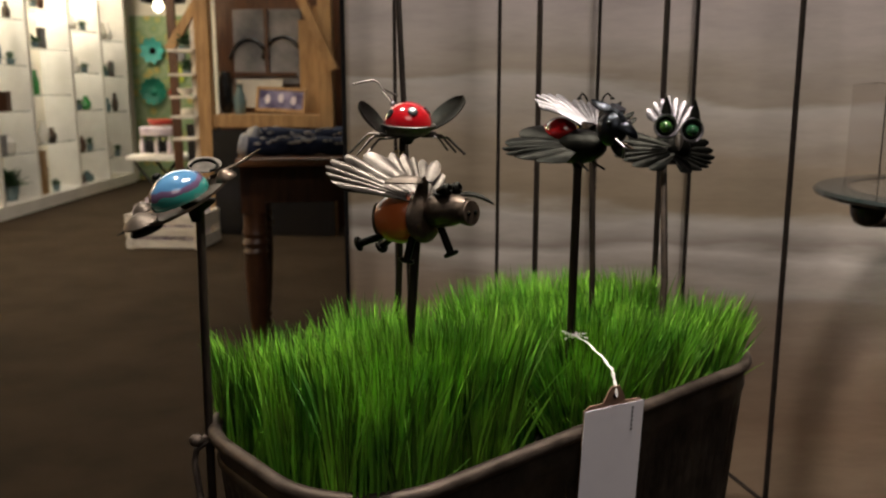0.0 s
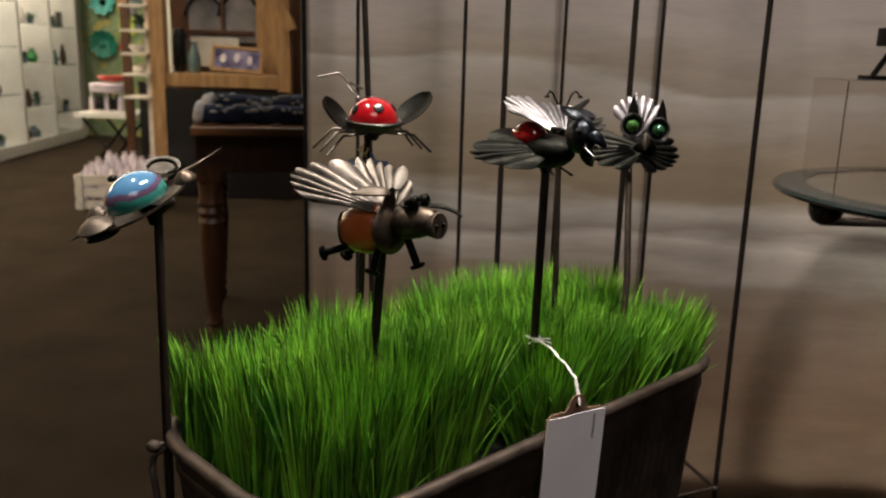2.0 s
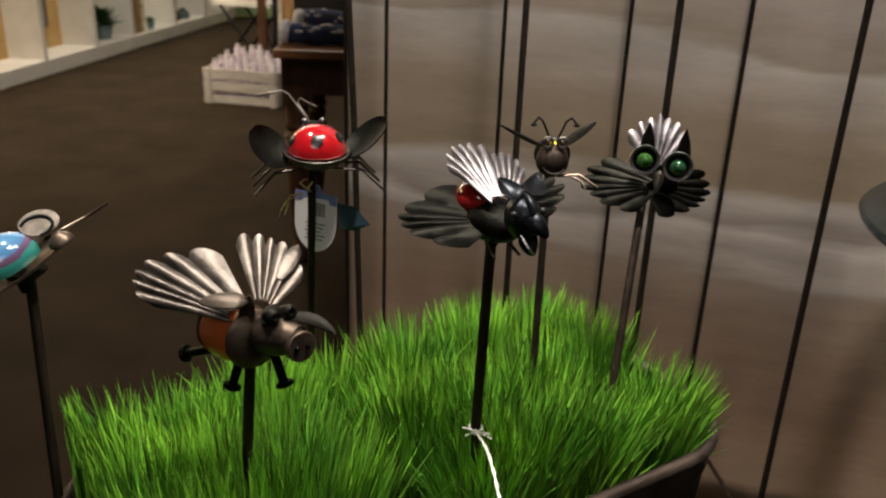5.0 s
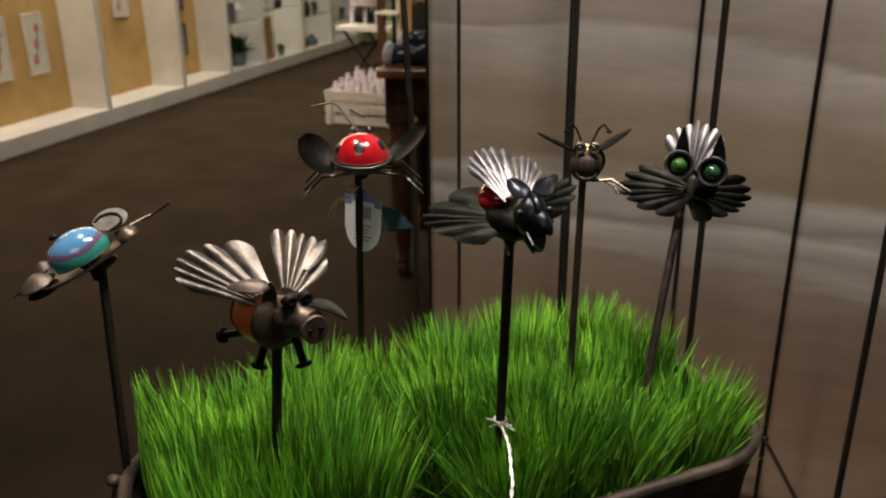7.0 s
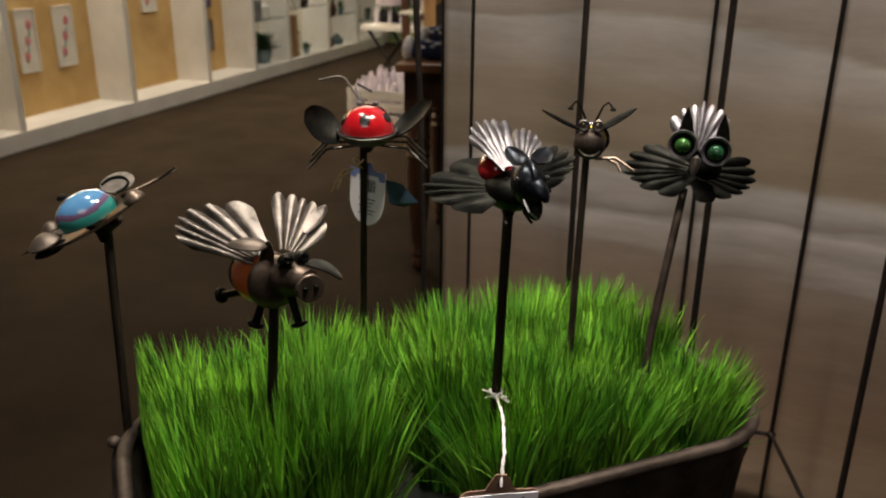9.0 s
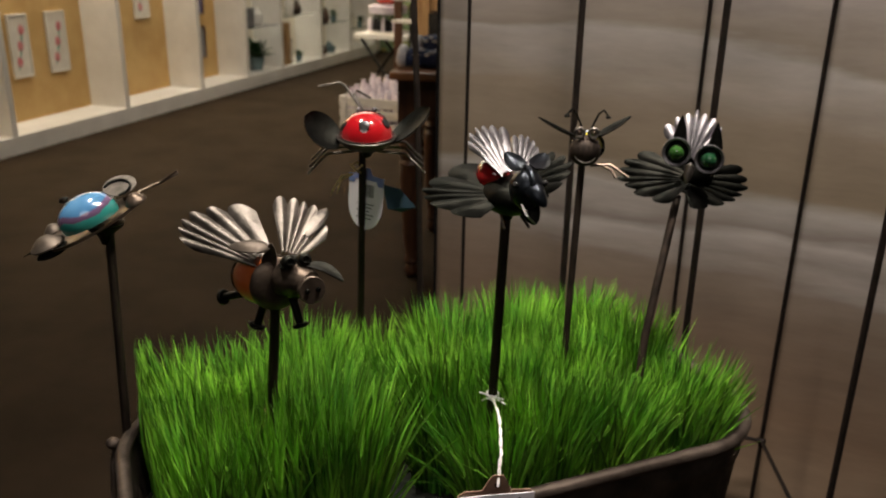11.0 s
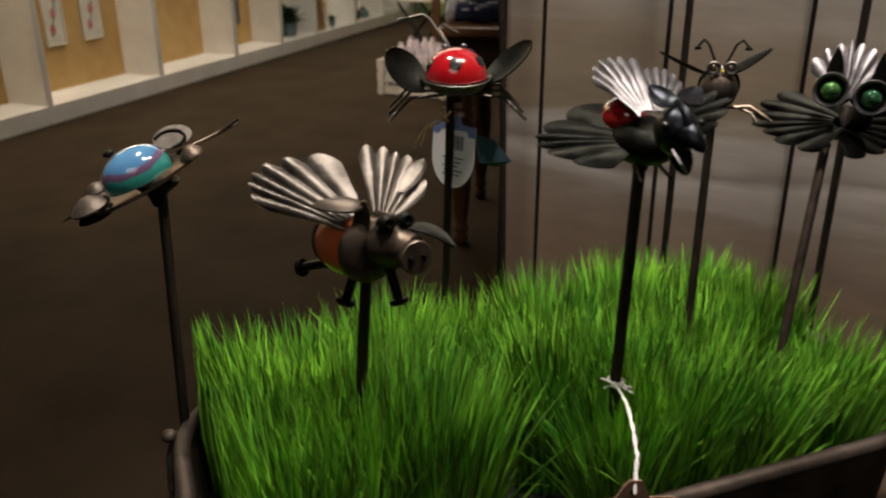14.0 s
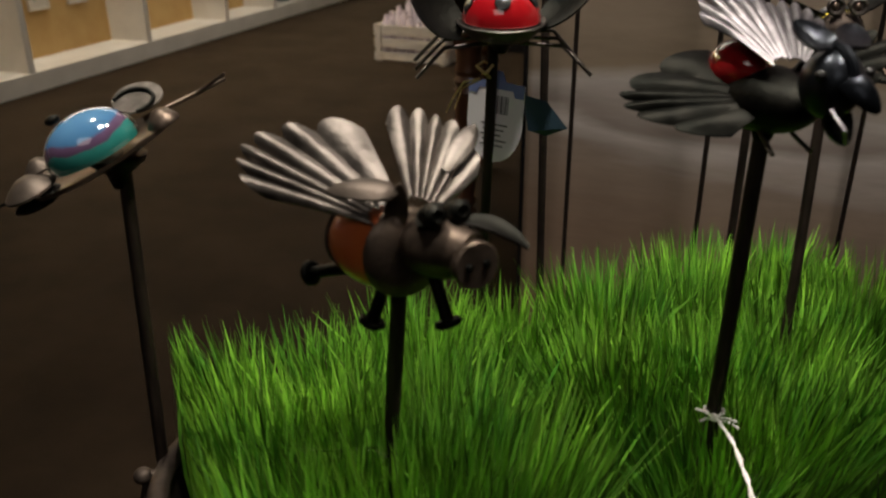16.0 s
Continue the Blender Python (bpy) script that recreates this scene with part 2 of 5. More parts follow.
    bp.inputs["Strength"].default_value, bp.inputs["Distance"].default_value = 0.15, 0.001
    nt.links.new(wv.outputs["Fac"], bp.inputs["Height"])
    nt.links.new(bp.outputs[0], b.inputs["Normal"])
    return m


M_BACKDROP = mat_backdrop()


def mat_swirl():
    """Glazed dome: sky blue over teal, with a wavering purple stripe between."""
    m = bpy.data.materials.new("swirled_glaze")
    m.use_nodes = True
    nt = m.node_tree
    b = nt.nodes["Principled BSDF"]
    tc = nt.nodes.new("ShaderNodeTexCoord")
    no = nt.nodes.new("ShaderNodeTexNoise")
    no.inputs["Scale"].default_value = 45
    nt.links.new(tc.outputs["Object"], no.inputs["Vector"])
    dot = nt.nodes.new("ShaderNodeVectorMath")
    dot.operation = "DOT_PRODUCT"
    dot.inputs[1].default_value = (-6.0, -7.0, 23.0)
    nt.links.new(tc.outputs["Object"], dot.inputs[0])
    ad = nt.nodes.new("ShaderNodeMath")
    ad.operation = "MULTIPLY_ADD"
    ad.inputs[1].default_value = 0.30
    nt.links.new(no.outputs["Fac"], ad.inputs[0])
    nt.links.new(dot.outputs["Value"], ad.inputs[2])
    col = ramp_nodes(nt, ad.outputs[0], [(0.0, (0.015, 0.14, 0.12)), (0.33, (0.025, 0.18, 0.16)), (0.36, (0.08, 0.045, 0.09)), (0.47, (0.10, 0.06, 0.12)), (0.51, (0.05, 0.15, 0.30)), (0.8, (0.09, 0.22, 0.38))])
    nt.links.new(col, b.inputs["Base Color"])
    b.inputs["Roughness"].default_value = 0.12
    b.inputs["Coat Weight"].default_value = 1.0
    b.inputs["Coat Roughness"].default_value = 0.04
    return m


M_SWIRL = mat_swirl()


def mat_pattern():
    """Painted wall panel: green with a loose pattern of sand and ochre."""
    m = bpy.data.materials.new("green_patterned_panel")
    m.use_nodes = True
    nt = m.node_tree
    b = nt.nodes["Principled BSDF"]
    tc = nt.nodes.new("ShaderNodeTexCoord")
    vo = nt.nodes.new("ShaderNodeTexVoronoi")
    vo.inputs["Scale"].default_value = 9
    nt.links.new(tc.outputs["Object"], vo.inputs["Vector"])
    col = ramp_nodes(nt, vo.outputs["Distance"], [(0.1, (0.5, 0.36, 0.1)), (0.3, (0.36, 0.36, 0.13)), (0.5, (0.2, 0.3, 0.14)), (0.75, (0.3, 0.36, 0.2))])
    nt.links.new(col, b.inputs["Base Color"])
    b.inputs["Roughness"].default_value = 0.7
    return m


M_PATTERN = mat_pattern()

# ---- mesh helpers ----


def box(bm, x0, y0, z0, x1, y1, z1, bevel=0.0):
    r = bmesh.ops.create_cube(bm, size=1)
    bmesh.ops.transform(bm, matrix=Matrix.LocRotScale(((x0 + x1) / 2, (y0 + y1) / 2, (z0 + z1) / 2), None, (abs(x1 - x0), abs(y1 - y0), abs(z1 - z0))), verts=r["verts"])
    if bevel:
        es = {e for v in r["verts"] for e in v.link_edges}
        bmesh.ops.bevel(bm, geom=list(es), offset=bevel, segments=2, profile=0.7, affect="EDGES")


def tube(bm, pts, r, seg=8, r_end=None):
    """A swept wire through the points, with closed ends."""
    pts = [Vector(p) for p in pts]
    rings, n = [], len(pts)
    up = None
    for i, p in enumerate(pts):
        t = (pts[min(i + 1, n - 1)] - pts[max(i - 1, 0)]).normalized()
        side = t.orthogonal().normalized() if up is None else (up - t * up.dot(t)).normalized()
        up = side
        other = t.cross(side)
        rad = r if r_end is None else r + (r_end - r) * i / max(n - 1, 1)
        rings.append([bm.verts.new(p + side * (rad * math.cos(2 * math.pi * k / seg)) + other * (rad * math.sin(2 * math.pi * k / seg))) for k in range(seg)])
    for a, b in zip(rings, rings[1:]):
        for k in range(seg):
            bm.faces.new((a[k], a[(k + 1) % seg], b[(k + 1) % seg], b[k]))
    bm.faces.new(rings[0][::-1])
    bm.faces.new(rings[-1])


def lathe(bm, profile, m=None, seg=20):
    """Turned form: (radius, height) pairs round the local z axis."""
    m = m or Matrix.Identity(4)
    rings = []
    for r, z in profile:
        rings.append([bm.verts.new(m @ Vector((max(r, 1e-5) * math.cos(2 * math.pi * k / seg), max(r, 1e-5) * math.sin(2 * math.pi * k / seg), z))) for k in range(seg)])
    for a, b in zip(rings, rings[1:]):
        for k in range(seg):
            bm.faces.new((a[k], a[(k + 1) % seg], b[(k + 1) % seg], b[k]))
    bm.faces.new(rings[0][::-1])
    bm.faces.new(rings[-1])


def ball(bm, centre, radii, q=None, cut=None, u=20, v=12):
    """An ellipsoid; cut keeps what lies above that share of its height."""
    r = bmesh.ops.create_uvsphere(bm, u_segments=u, v_segments=v, radius=1)
    vs = r["verts"]
    if cut is not None:
        for w in vs:
            w.co.z = max(w.co.z, cut)
    m = Matrix.Translation(centre) @ (q.to_matrix().to_4x4() if q else Matrix.Identity(4)) @ Matrix.Diagonal((*radii, 1))
    bmesh.ops.transform(bm, matrix=m, verts=vs)


def frame3(forward, up=(0, 0, 1)):
    """A turn whose x axis is forward and whose z axis is near up."""
    f = Vector(forward).normalized()
    s = Vector(up).cross(f).normalized()
    return Matrix((f, s, f.cross(s))).transposed()


def leaf(bm, base, tip, normal, width, cup=0.0, droop=0.0, thick=0.0012, n=8, k=4, blunt=0.5, round_end=False):
    """A thin spoon-shaped blade from base to tip, bent across (cup) and along (droop)."""
    base, tip = Vector(base), Vector(tip)
    ax = tip - base
    ln = ax.length
    f = frame3(ax, normal)
    grids = []
    for sgn in (1, -1):
        g = []
        for i in range(n + 1):
            t = i / n
            w = width * (math.sin(math.pi * min(1, t ** blunt * 0.5 + t * 0.5 * 0.985)) ** 0.6 + 0.04) * 0.5
            if round_end:
                w = width * 0.5 * max(0.05, math.sqrt(max(0.0, 1 - (1.9 * t - 0.9) ** 2)) if t > 0.47 else 0.42 + 0.58 * math.sin(math.pi * t / 0.94))
            row = []
            for j in range(-k, k + 1):
                s = j / k
                p = Vector((t * ln, s * w, -cup * (1 - s * s) * w + droop * ln * (t * t - t) + sgn * thick * 0.5))
                row.append(bm.verts.new(base + f @ p))
            g.append(row)
        grids.append(g)
    a, b = grids
    for i in range(n):
        for j in range(2 * k):
            bm.faces.new((a[i][j], a[i + 1][j], a[i + 1][j + 1], a[i][j + 1]))
            bm.faces.new((b[i][j], b[i][j + 1], b[i + 1][j + 1], b[i + 1][j]))
    for i in range(n):
        bm.faces.new((a[i][0], b[i][0], b[i + 1][0], a[i + 1][0]))
        bm.faces.new((a[i][-1], a[i + 1][-1], b[i + 1][-1], b[i][-1]))
    for j in range(2 * k):
        bm.faces.new((a[0][j], a[0][j + 1], b[0][j + 1], b[0][j]))
        bm.faces.new((a[n][j], b[n][j], b[n][j + 1], a[n][j + 1]))


def wing(bm, root, a, m, b, lobes=7, relief=0.0016, arch=0.05, q0=0.14, thick=0.0011, scallop=0.10, seed=1):
    """A pressed scallop-shell wing: uneven fluted lobes from the root to a curved rim through a, m and b."""
    rg = random.Random(seed)
    root, a, m, b = Vector(root), Vector(a), Vector(m), Vector(b)
    nrm = (a - root).cross(b - root).normalized()
    if nrm.z < 0:
        nrm = -nrm
    ln = (m - root).length
    cuts = [0.0]
    for _ in range(lobes):
        cuts.append(cuts[-1] + rg.uniform(0.75, 1.25))
    cuts = [c / cuts[-1] for c in cuts]
    rows, nr = [], 12
    for k in range(lobes):
        reach, wob = rg.uniform(0.92, 1.0), rg.uniform(0, 6)
        for i in range(7 if k == lobes - 1 else 6):
            u = i / 6
            t = cuts[k] + (cuts[k + 1] - cuts[k]) * u
            dome = math.sin(math.pi * u)
            rim = a * (2 * (t - 0.5) * (t - 1)) + m * (4 * t * (1 - t)) + b * (2 * t * (t - 0.5))
            d = (rim - root) * ((1 - scallop) * (0.5 + 0.5 * reach) + scallop * reach * dome ** 0.7)
            rows.append((d, dome, wob))
    grids = []
    for sgn in (1, -1):
        g = []
        for d, dome, wob in rows:
            row = []
            for j in range(nr + 1):
                q = j / nr
                f = q0 + (1 - q0) * q
                h = relief * (2 * dome - 1) * (0.25 + 0.75 * q) + arch * ln * math.sin(math.pi * 0.62 * f) + 0.0007 * math.sin(8 * q + wob) * q * dome + sgn * thick * 0.5
                row.append(bm.verts.new(root + d * f + nrm * h))
            g.append(row)
        grids.append(g)
    ga, gb = grids
    na = len(rows) - 1
    for i in range(na):
        for j in range(nr):
            bm.faces.new((ga[i][j], ga[i][j + 1], ga[i + 1][j + 1], ga[i + 1][j]))
            bm.faces.new((gb[i][j], gb[i + 1][j], gb[i + 1][j + 1], gb[i][j + 1]))
        bm.faces.new((ga[i][nr], gb[i][nr], gb[i + 1][nr], ga[i + 1][nr]))
        bm.faces.new((ga[i][0], ga[i + 1][0], gb[i + 1][0], gb[i][0]))
    for j in range(nr):
        bm.faces.new((ga[0][j], gb[0][j], gb[0][j + 1], ga[0][j + 1]))
        bm.faces.new((ga[na][j], ga[na][j + 1], gb[na][j + 1], gb[na][j]))


LAST = {}


def part(name, bm, material, parent=None, label="", smooth=False, kind=""):
    bmesh.ops.recalc_face_normals(bm, faces=bm.faces)
    me = bpy.data.meshes.new(name)
    bm.to_mesh(me)
    bm.free()
    me.materials.append(material)
    if smooth:
        me.polygons.foreach_set("use_smooth", [True] * len(me.polygons))
        me.set_sharp_from_angle(angle=radians(38))
    ob = new(name, me)
    if parent:
        ob.parent = parent
        ob.matrix_parent_inverse = parent.matrix_basis.inverted()
    if label or kind:
        tagged(ob, label, kind=kind)
    LAST[name] = ob
    return ob


def thing(name, at, label, category, group="", kind=""):
    ob = new(name)
    ob.location = at
    ob.empty_display_size = 0.02
    return tagged(ob, label, category, group, kind)


def nudge(ob, dx, dy, dz):
    """Moves a finished thing with all its parts."""
    ob.location += Vector((dx, dy, dz))


def P(name, parent, material, label="", smooth=True):
    """A part under way: with-block style helper that gives a fresh bmesh and links it at the end."""
    return _Part(name, parent, material, label, smooth)


class _Part:
    def __init__(self, *a):
        self.a = a

    def __enter__(self):
        self.bm = bmesh.new()
        return self.bm

    def __exit__(self, *exc):
        name, parent, material, label, smooth = self.a
        if exc[0] is None:
            self.ob = part(name, self.bm, material, parent, label, smooth)


def bars(parent, name, material, origin, ax, ay, rects, lift):
    """Flat printed bars on a card: rects in the card's own metres."""
    n = Vector(ax).cross(Vector(ay)).normalized()
    for x0, y0, x1, y1 in rects:
        bm = bmesh.new()
        vs = [bm.verts.new(Vector(origin) + Vector(ax) * x + Vector(ay) * y + n * lift) for x, y in ((x0, y0), (x1, y0), (x1, y1), (x0, y1))]
        bm.faces.new(vs)
        r = bmesh.ops.extrude_face_region(bm, geom=bm.faces[:])
        bmesh.ops.translate(bm, vec=n * 0.0002, verts=[g for g in r["geom"] if isinstance(g, bmesh.types.BMVert)])
        part(name, bm, material, parent)


# ---- setting ----
bm = bmesh.new()
box(bm, -9, -5, -0.06, 6, 13, 0)
tagged(part("floor", bm, M_CARPET), "worn brown shop carpet", "floor", kind="structure")
bm = bmesh.new()
box(bm, -9, -5, 2.95, 6, 13, 3.05)
tagged(part("ceiling", bm, M_CEIL), "dim brown shop ceiling", "ceiling", kind="structure")
for nm, b in (("wall_north", (-9, 8.75, 0, 6, 8.9, 2.95)), ("wall_south", (-9, -5, 0, 6, -4.85, 2.95)), ("wall_east", (5.85, -4.85, 0, 6, 8.75, 2.95)), ("wall_west", (-9, -4.85, 0, -8.85, 8.75, 2.95))):
    bm = bmesh.new()
    box(bm, *b)
    tagged(part(nm, bm, M_PAINT), "cream painted shop wall", "wall", kind="structure")

# the long wall of display cases
CASE = pose(-3.49, 3.1, 0, 0, 0, 5.8)
case = new("wall_cases")
case.matrix_world = CASE
tagged(case, "long built-in row of cream display cases", "display wall", kind="structure")


def case_part(name, boxes, material, bevel=0.004, parent=None):
    bm = bmesh.new()
    for b in boxes:
        box(bm, *b, bevel=bevel)
    ob = part(name, bm, material)
    ob.parent = parent or case
    return ob


S0, S1 = -5.5, 5.45
case_part("plinth", [(-0.30, S0, 0, 0, S1, 0.10)], M_WHITE)
case_part("header", [(-0.30, S0, 2.22, 0.0, S1, 2.95)], M_PAINT)
FINS = [-2.4, -1.5, -0.6, 0.25, 1.2, 2.06, 2.72, 3.3, 4.08, 4.75, 5.4]
for s in FINS:
    case_part("fin", [(-0.285, s - 0.02, 0.10, -0.004, s + 0.02, 2.22)], M_WHITE)
for a, b in zip(FINS, FINS[1:]):
    yellow = b < 2.8
    case_part("back_panel", [(-0.30, a + 0.021, 0.10, -0.275, b - 0.021, 2.22)], M_MUSTARD if yellow else M_PAINT, 0.002)
case_part("back_wall", [(-0.36, S0, 0, -0.301, S1, 2.95)], M_PAINT, 0.0)

# the cloth backdrop on its frame
BX0, BX1, BY = -0.268, 2.6, 1.685
nx, nz = 220, 40
verts, faces = [], []
for i in range(nx + 1):
    x = BX0 + (BX1 - BX0) * i / nx
    for j in range(nz + 1):
        z = 0.05 + 2.5 * j / nz
        w = 0.003 * math.sin(x * 13 + 0.6 * math.sin(z * 1.3)) + 0.003 * math.sin(x * 31 + 1.0 + 0.3 * z) + 0.002 * math.sin(x * 57 + z * 2)
        verts.append((x, BY - w * (1.25 - 0.2 * z), z))
for i in range(nx):
    for j in range(nz):
        a = i * (nz + 1) + j
        faces.append((a, a + nz + 1, a + nz + 2, a + 1))
me = bpy.data.meshes.new("backdrop_cloth")
me.from_pydata(verts, [], faces)
me.polygons.foreach_set("use_smooth", [True] * len(me.polygons))
me.materials.append(M_BACKDROP)
backdrop = thing("backdrop_screen", (BX0, BY, 0), "freestanding screen hung with a softly folded landscape cloth", "screen", kind="structure")
cloth = new("cloth", me)
sol = cloth.modifiers.new("thickness", "SOLIDIFY")
sol.thickness, sol.offset = 0.002, 1
cloth.parent = backdrop
cloth.matrix_parent_inverse = backdrop.matrix_basis.inverted()
with P("frame_board", backdrop, M_BLACK, "black frame board", False) as bm:
    box(bm, BX0 - 0.012, BY + 0.012, 0.0, BX1, BY + 0.04, 2.56, 0.002)

# ---- the planter ----
N0 = Vector((-0.038, 0.562, 0.006))
TU, TW = Vector((0.694, 0.72, 0)).normalized(), Vector((-0.72, 0.694, 0)).normalized()
TL, TWID, TR = 0.688, 0.31, 0.105
RIMZ = 0.606


def outline(inset, count=15, rad=TR):
    """Points round the planter's rounded rectangle, moved inwards by inset."""
    pts = []
    for cu, cw, a0 in ((TL - rad, rad, -90), (TL - rad, TWID - rad, 0), (rad, TWID - rad, 90), (rad, rad, 180)):
        for k in range(count):
            a = radians(a0 + 90 * k / (count - 1))
            pts.append((cu + (rad - inset) * math.cos(a), cw + (rad - inset) * math.sin(a)))
    return pts


def dense(pts, step=0.0028):
    out = []
    for (x0, y0), (x1, y1) in zip(pts, pts[1:] + pts[:1]):
        n = max(1, int(math.hypot(x1 - x0, y1 - y0) / step))
        out += [(x0 + (x1 - x0) * i / n, y0 + (y1 - y0) * i / n) for i in range(n)]
    return out


def tub_point(u, w, z):
    return N0 + TU * u + TW * w + Vector((0, 0, z))


tub = thing("planter_tub", tub_point(TL / 2, TWID / 2, 0.3), "weathered galvanised steel planter tub with ribbed sides", "planter")
loop = dense(outline(0.0))
cx, cy = TL / 2, TWID / 2


def shell(levels):
    bm = bmesh.new()
    rings = []
    for z, shrink, rib in levels:
        ring, dist = [], 0.0
        for i, (u, w) in enumerate(loop):
            pu, pw = loop[i - 1]
            dist += math.hypot(u - pu, w - pw)
            k = 1 - shrink
            g = rib * (0.5 + 0.5 * math.cos(2 * math.pi * dist / 0.0172)) ** 2
            du, dw = cx - u, cy - w
            ln = math.hypot(du, dw)
            ring.append(bm.verts.new(tub_point(cx + (u - cx) * k + du / ln * g, cy + (w - cy) * k + dw / ln * g, z)))
        rings.append(ring)
    n = len(loop)
    for a, b in zip(rings, rings[1:]):
        for i in range(n):
            bm.faces.new((a[i], a[(i + 1) % n], b[(i + 1) % n], b[i]))
    return bm, rings


bm, rings = shell([(0.30, 0.10, 0.0), (0.31, 0.097, 0.003), (0.33, 0.09, 0.0056), (0.45, 0.055, 0.0056), (0.552, 0.025, 0.0056), (0.562, 0.022, 0.0), (0.572, 0.02, 0.0), (0.575, 0.012, 0.0), (0.580, 0.012, 0.0), (0.583, 0.018, 0.0),
                   (RIMZ, 0.012, 0.0), (RIMZ, 0.02, 0.0), (0.56, 0.032, 0.0), (0.50, 0.05, 0.0)])
bm.faces.new(rings[0][::-1])
part("tub_body", bm, M_TUB, tub, "", True)
with P("rolled_rim", tub, M_TUBRIM, "rusty rolled rim") as bm:
    ring_pts = [tub_point(cx + (u - cx) * 0.99, cy + (w - cy) * 0.985, RIMZ + 0.001) for u, w in outline(0.0, 12)]
    tube(bm, ring_pts + ring_pts[:2], 0.0075, 10)
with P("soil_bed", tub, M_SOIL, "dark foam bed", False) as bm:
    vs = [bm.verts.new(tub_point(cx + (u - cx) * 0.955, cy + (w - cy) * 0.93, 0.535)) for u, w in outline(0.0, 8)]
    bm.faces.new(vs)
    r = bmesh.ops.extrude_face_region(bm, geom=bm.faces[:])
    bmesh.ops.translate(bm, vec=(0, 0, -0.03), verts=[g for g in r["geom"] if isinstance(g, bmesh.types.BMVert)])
for sgn, u0 in ((-1, 0.008),):
    with P("handle", tub, M_TUBRIM, "bent wire handle") as bm:
        off = TU * (0.012 * sgn)
        pts = [tub_point(u0, 0.252, 0.596), tub_point(u0, 0.256, 0.588) + off, tub_point(u0, 0.254, 0.575) + off * 1.3, tub_point(u0, 0.24, 0.548) + off * 1.5, tub_point(u0, 0.2, 0.535) + off * 2,
               tub_point(u0, 0.13, 0.535) + off * 2, tub_point(u0, 0.07, 0.548) + off * 1.8, tub_point(u0, 0.045, 0.575) + off * 1.4, tub_point(u0, 0.04, 0.593) + off]
        tube(bm, pts, 0.0034, 8)
    for w in (0.254, 0.056):
        with P("handle_knob", tub, M_TUBRIM) as bm:
            ball(bm, tub_point(u0 + 0.003, w, 0.599) + TU * (0.016 * sgn), (0.007, 0.007, 0.0065))
            tube(bm, [tub_point(u0 + 0.014, w, 0.597), tub_point(u0, w, 0.599) + TU * (0.012 * sgn)], 0.0035, 8)

stand = thing("display_stand", tub_point(TL / 2, TWID / 2, 0), "low dark wooden stand under the planter", "stand")
with P("stand_top", stand, M_OAKDARK, "", False) as bm:
    box(bm, -0.25, -0.11, 0.272, 0.25, 0.11, 0.297, 0.003)
    bmesh.ops.transform(bm, matrix=Matrix.Translation(tub_point(TL / 2, TWID / 2, 0)) @ Matrix.Rotation(math.atan2(TU.y, TU.x), 4, "Z"), verts=bm.verts)
for sx, sy in ((-1, -1), (-1, 1), (1, -1), (1, 1)):
    with P("leg", stand, M_OAKDARK, "", False) as bm:
        box(bm, sx * 0.225 - 0.02, sy * 0.085 - 0.02, -0.006, sx * 0.225 + 0.02, sy * 0.085 + 0.02, 0.272, 0.003)
        bmesh.ops.transform(bm, matrix=Matrix.Translation(tub_point(TL / 2, TWID / 2, 0)) @ Matrix.Rotation(math.atan2(TU.y, TU.x), 4, "Z"), verts=bm.verts)

# artificial grass: plugs of long blades that splay from their roots
rng = np.random.default_rng(5)
plugs = []
# two sods of three rows with a dark gap between them; blades splay away from each sod's middle
for iw, (left, right) in enumerate((((0.074, 0.132, 0.192), (0.350, 0.420, 0.498, 0.584)), ((0.070, 0.134, 0.198), (0.342, 0.414, 0.498, 0.584)), ((0.072, 0.138, 0.214), (0.296, 0.386, 0.480, 0.574)))):
    for us, mid, half in ((left, 0.135, 0.08), (right, 0.475, 0.13)):
        for u in us:
            splay = (0.010 * (u - mid) / half, (-0.008, 0.0, 0.010)[iw])
            plugs.append((u + rng.normal(0, 0.005), 0.060 + iw * 0.094 + rng.normal(0, 0.006), rng.normal(0, 0.006) + ((0.034, 0.008, -0.004) if u < 0.25 else (-0.006, -0.004, -0.010))[iw], splay))
gv, gf = [], []
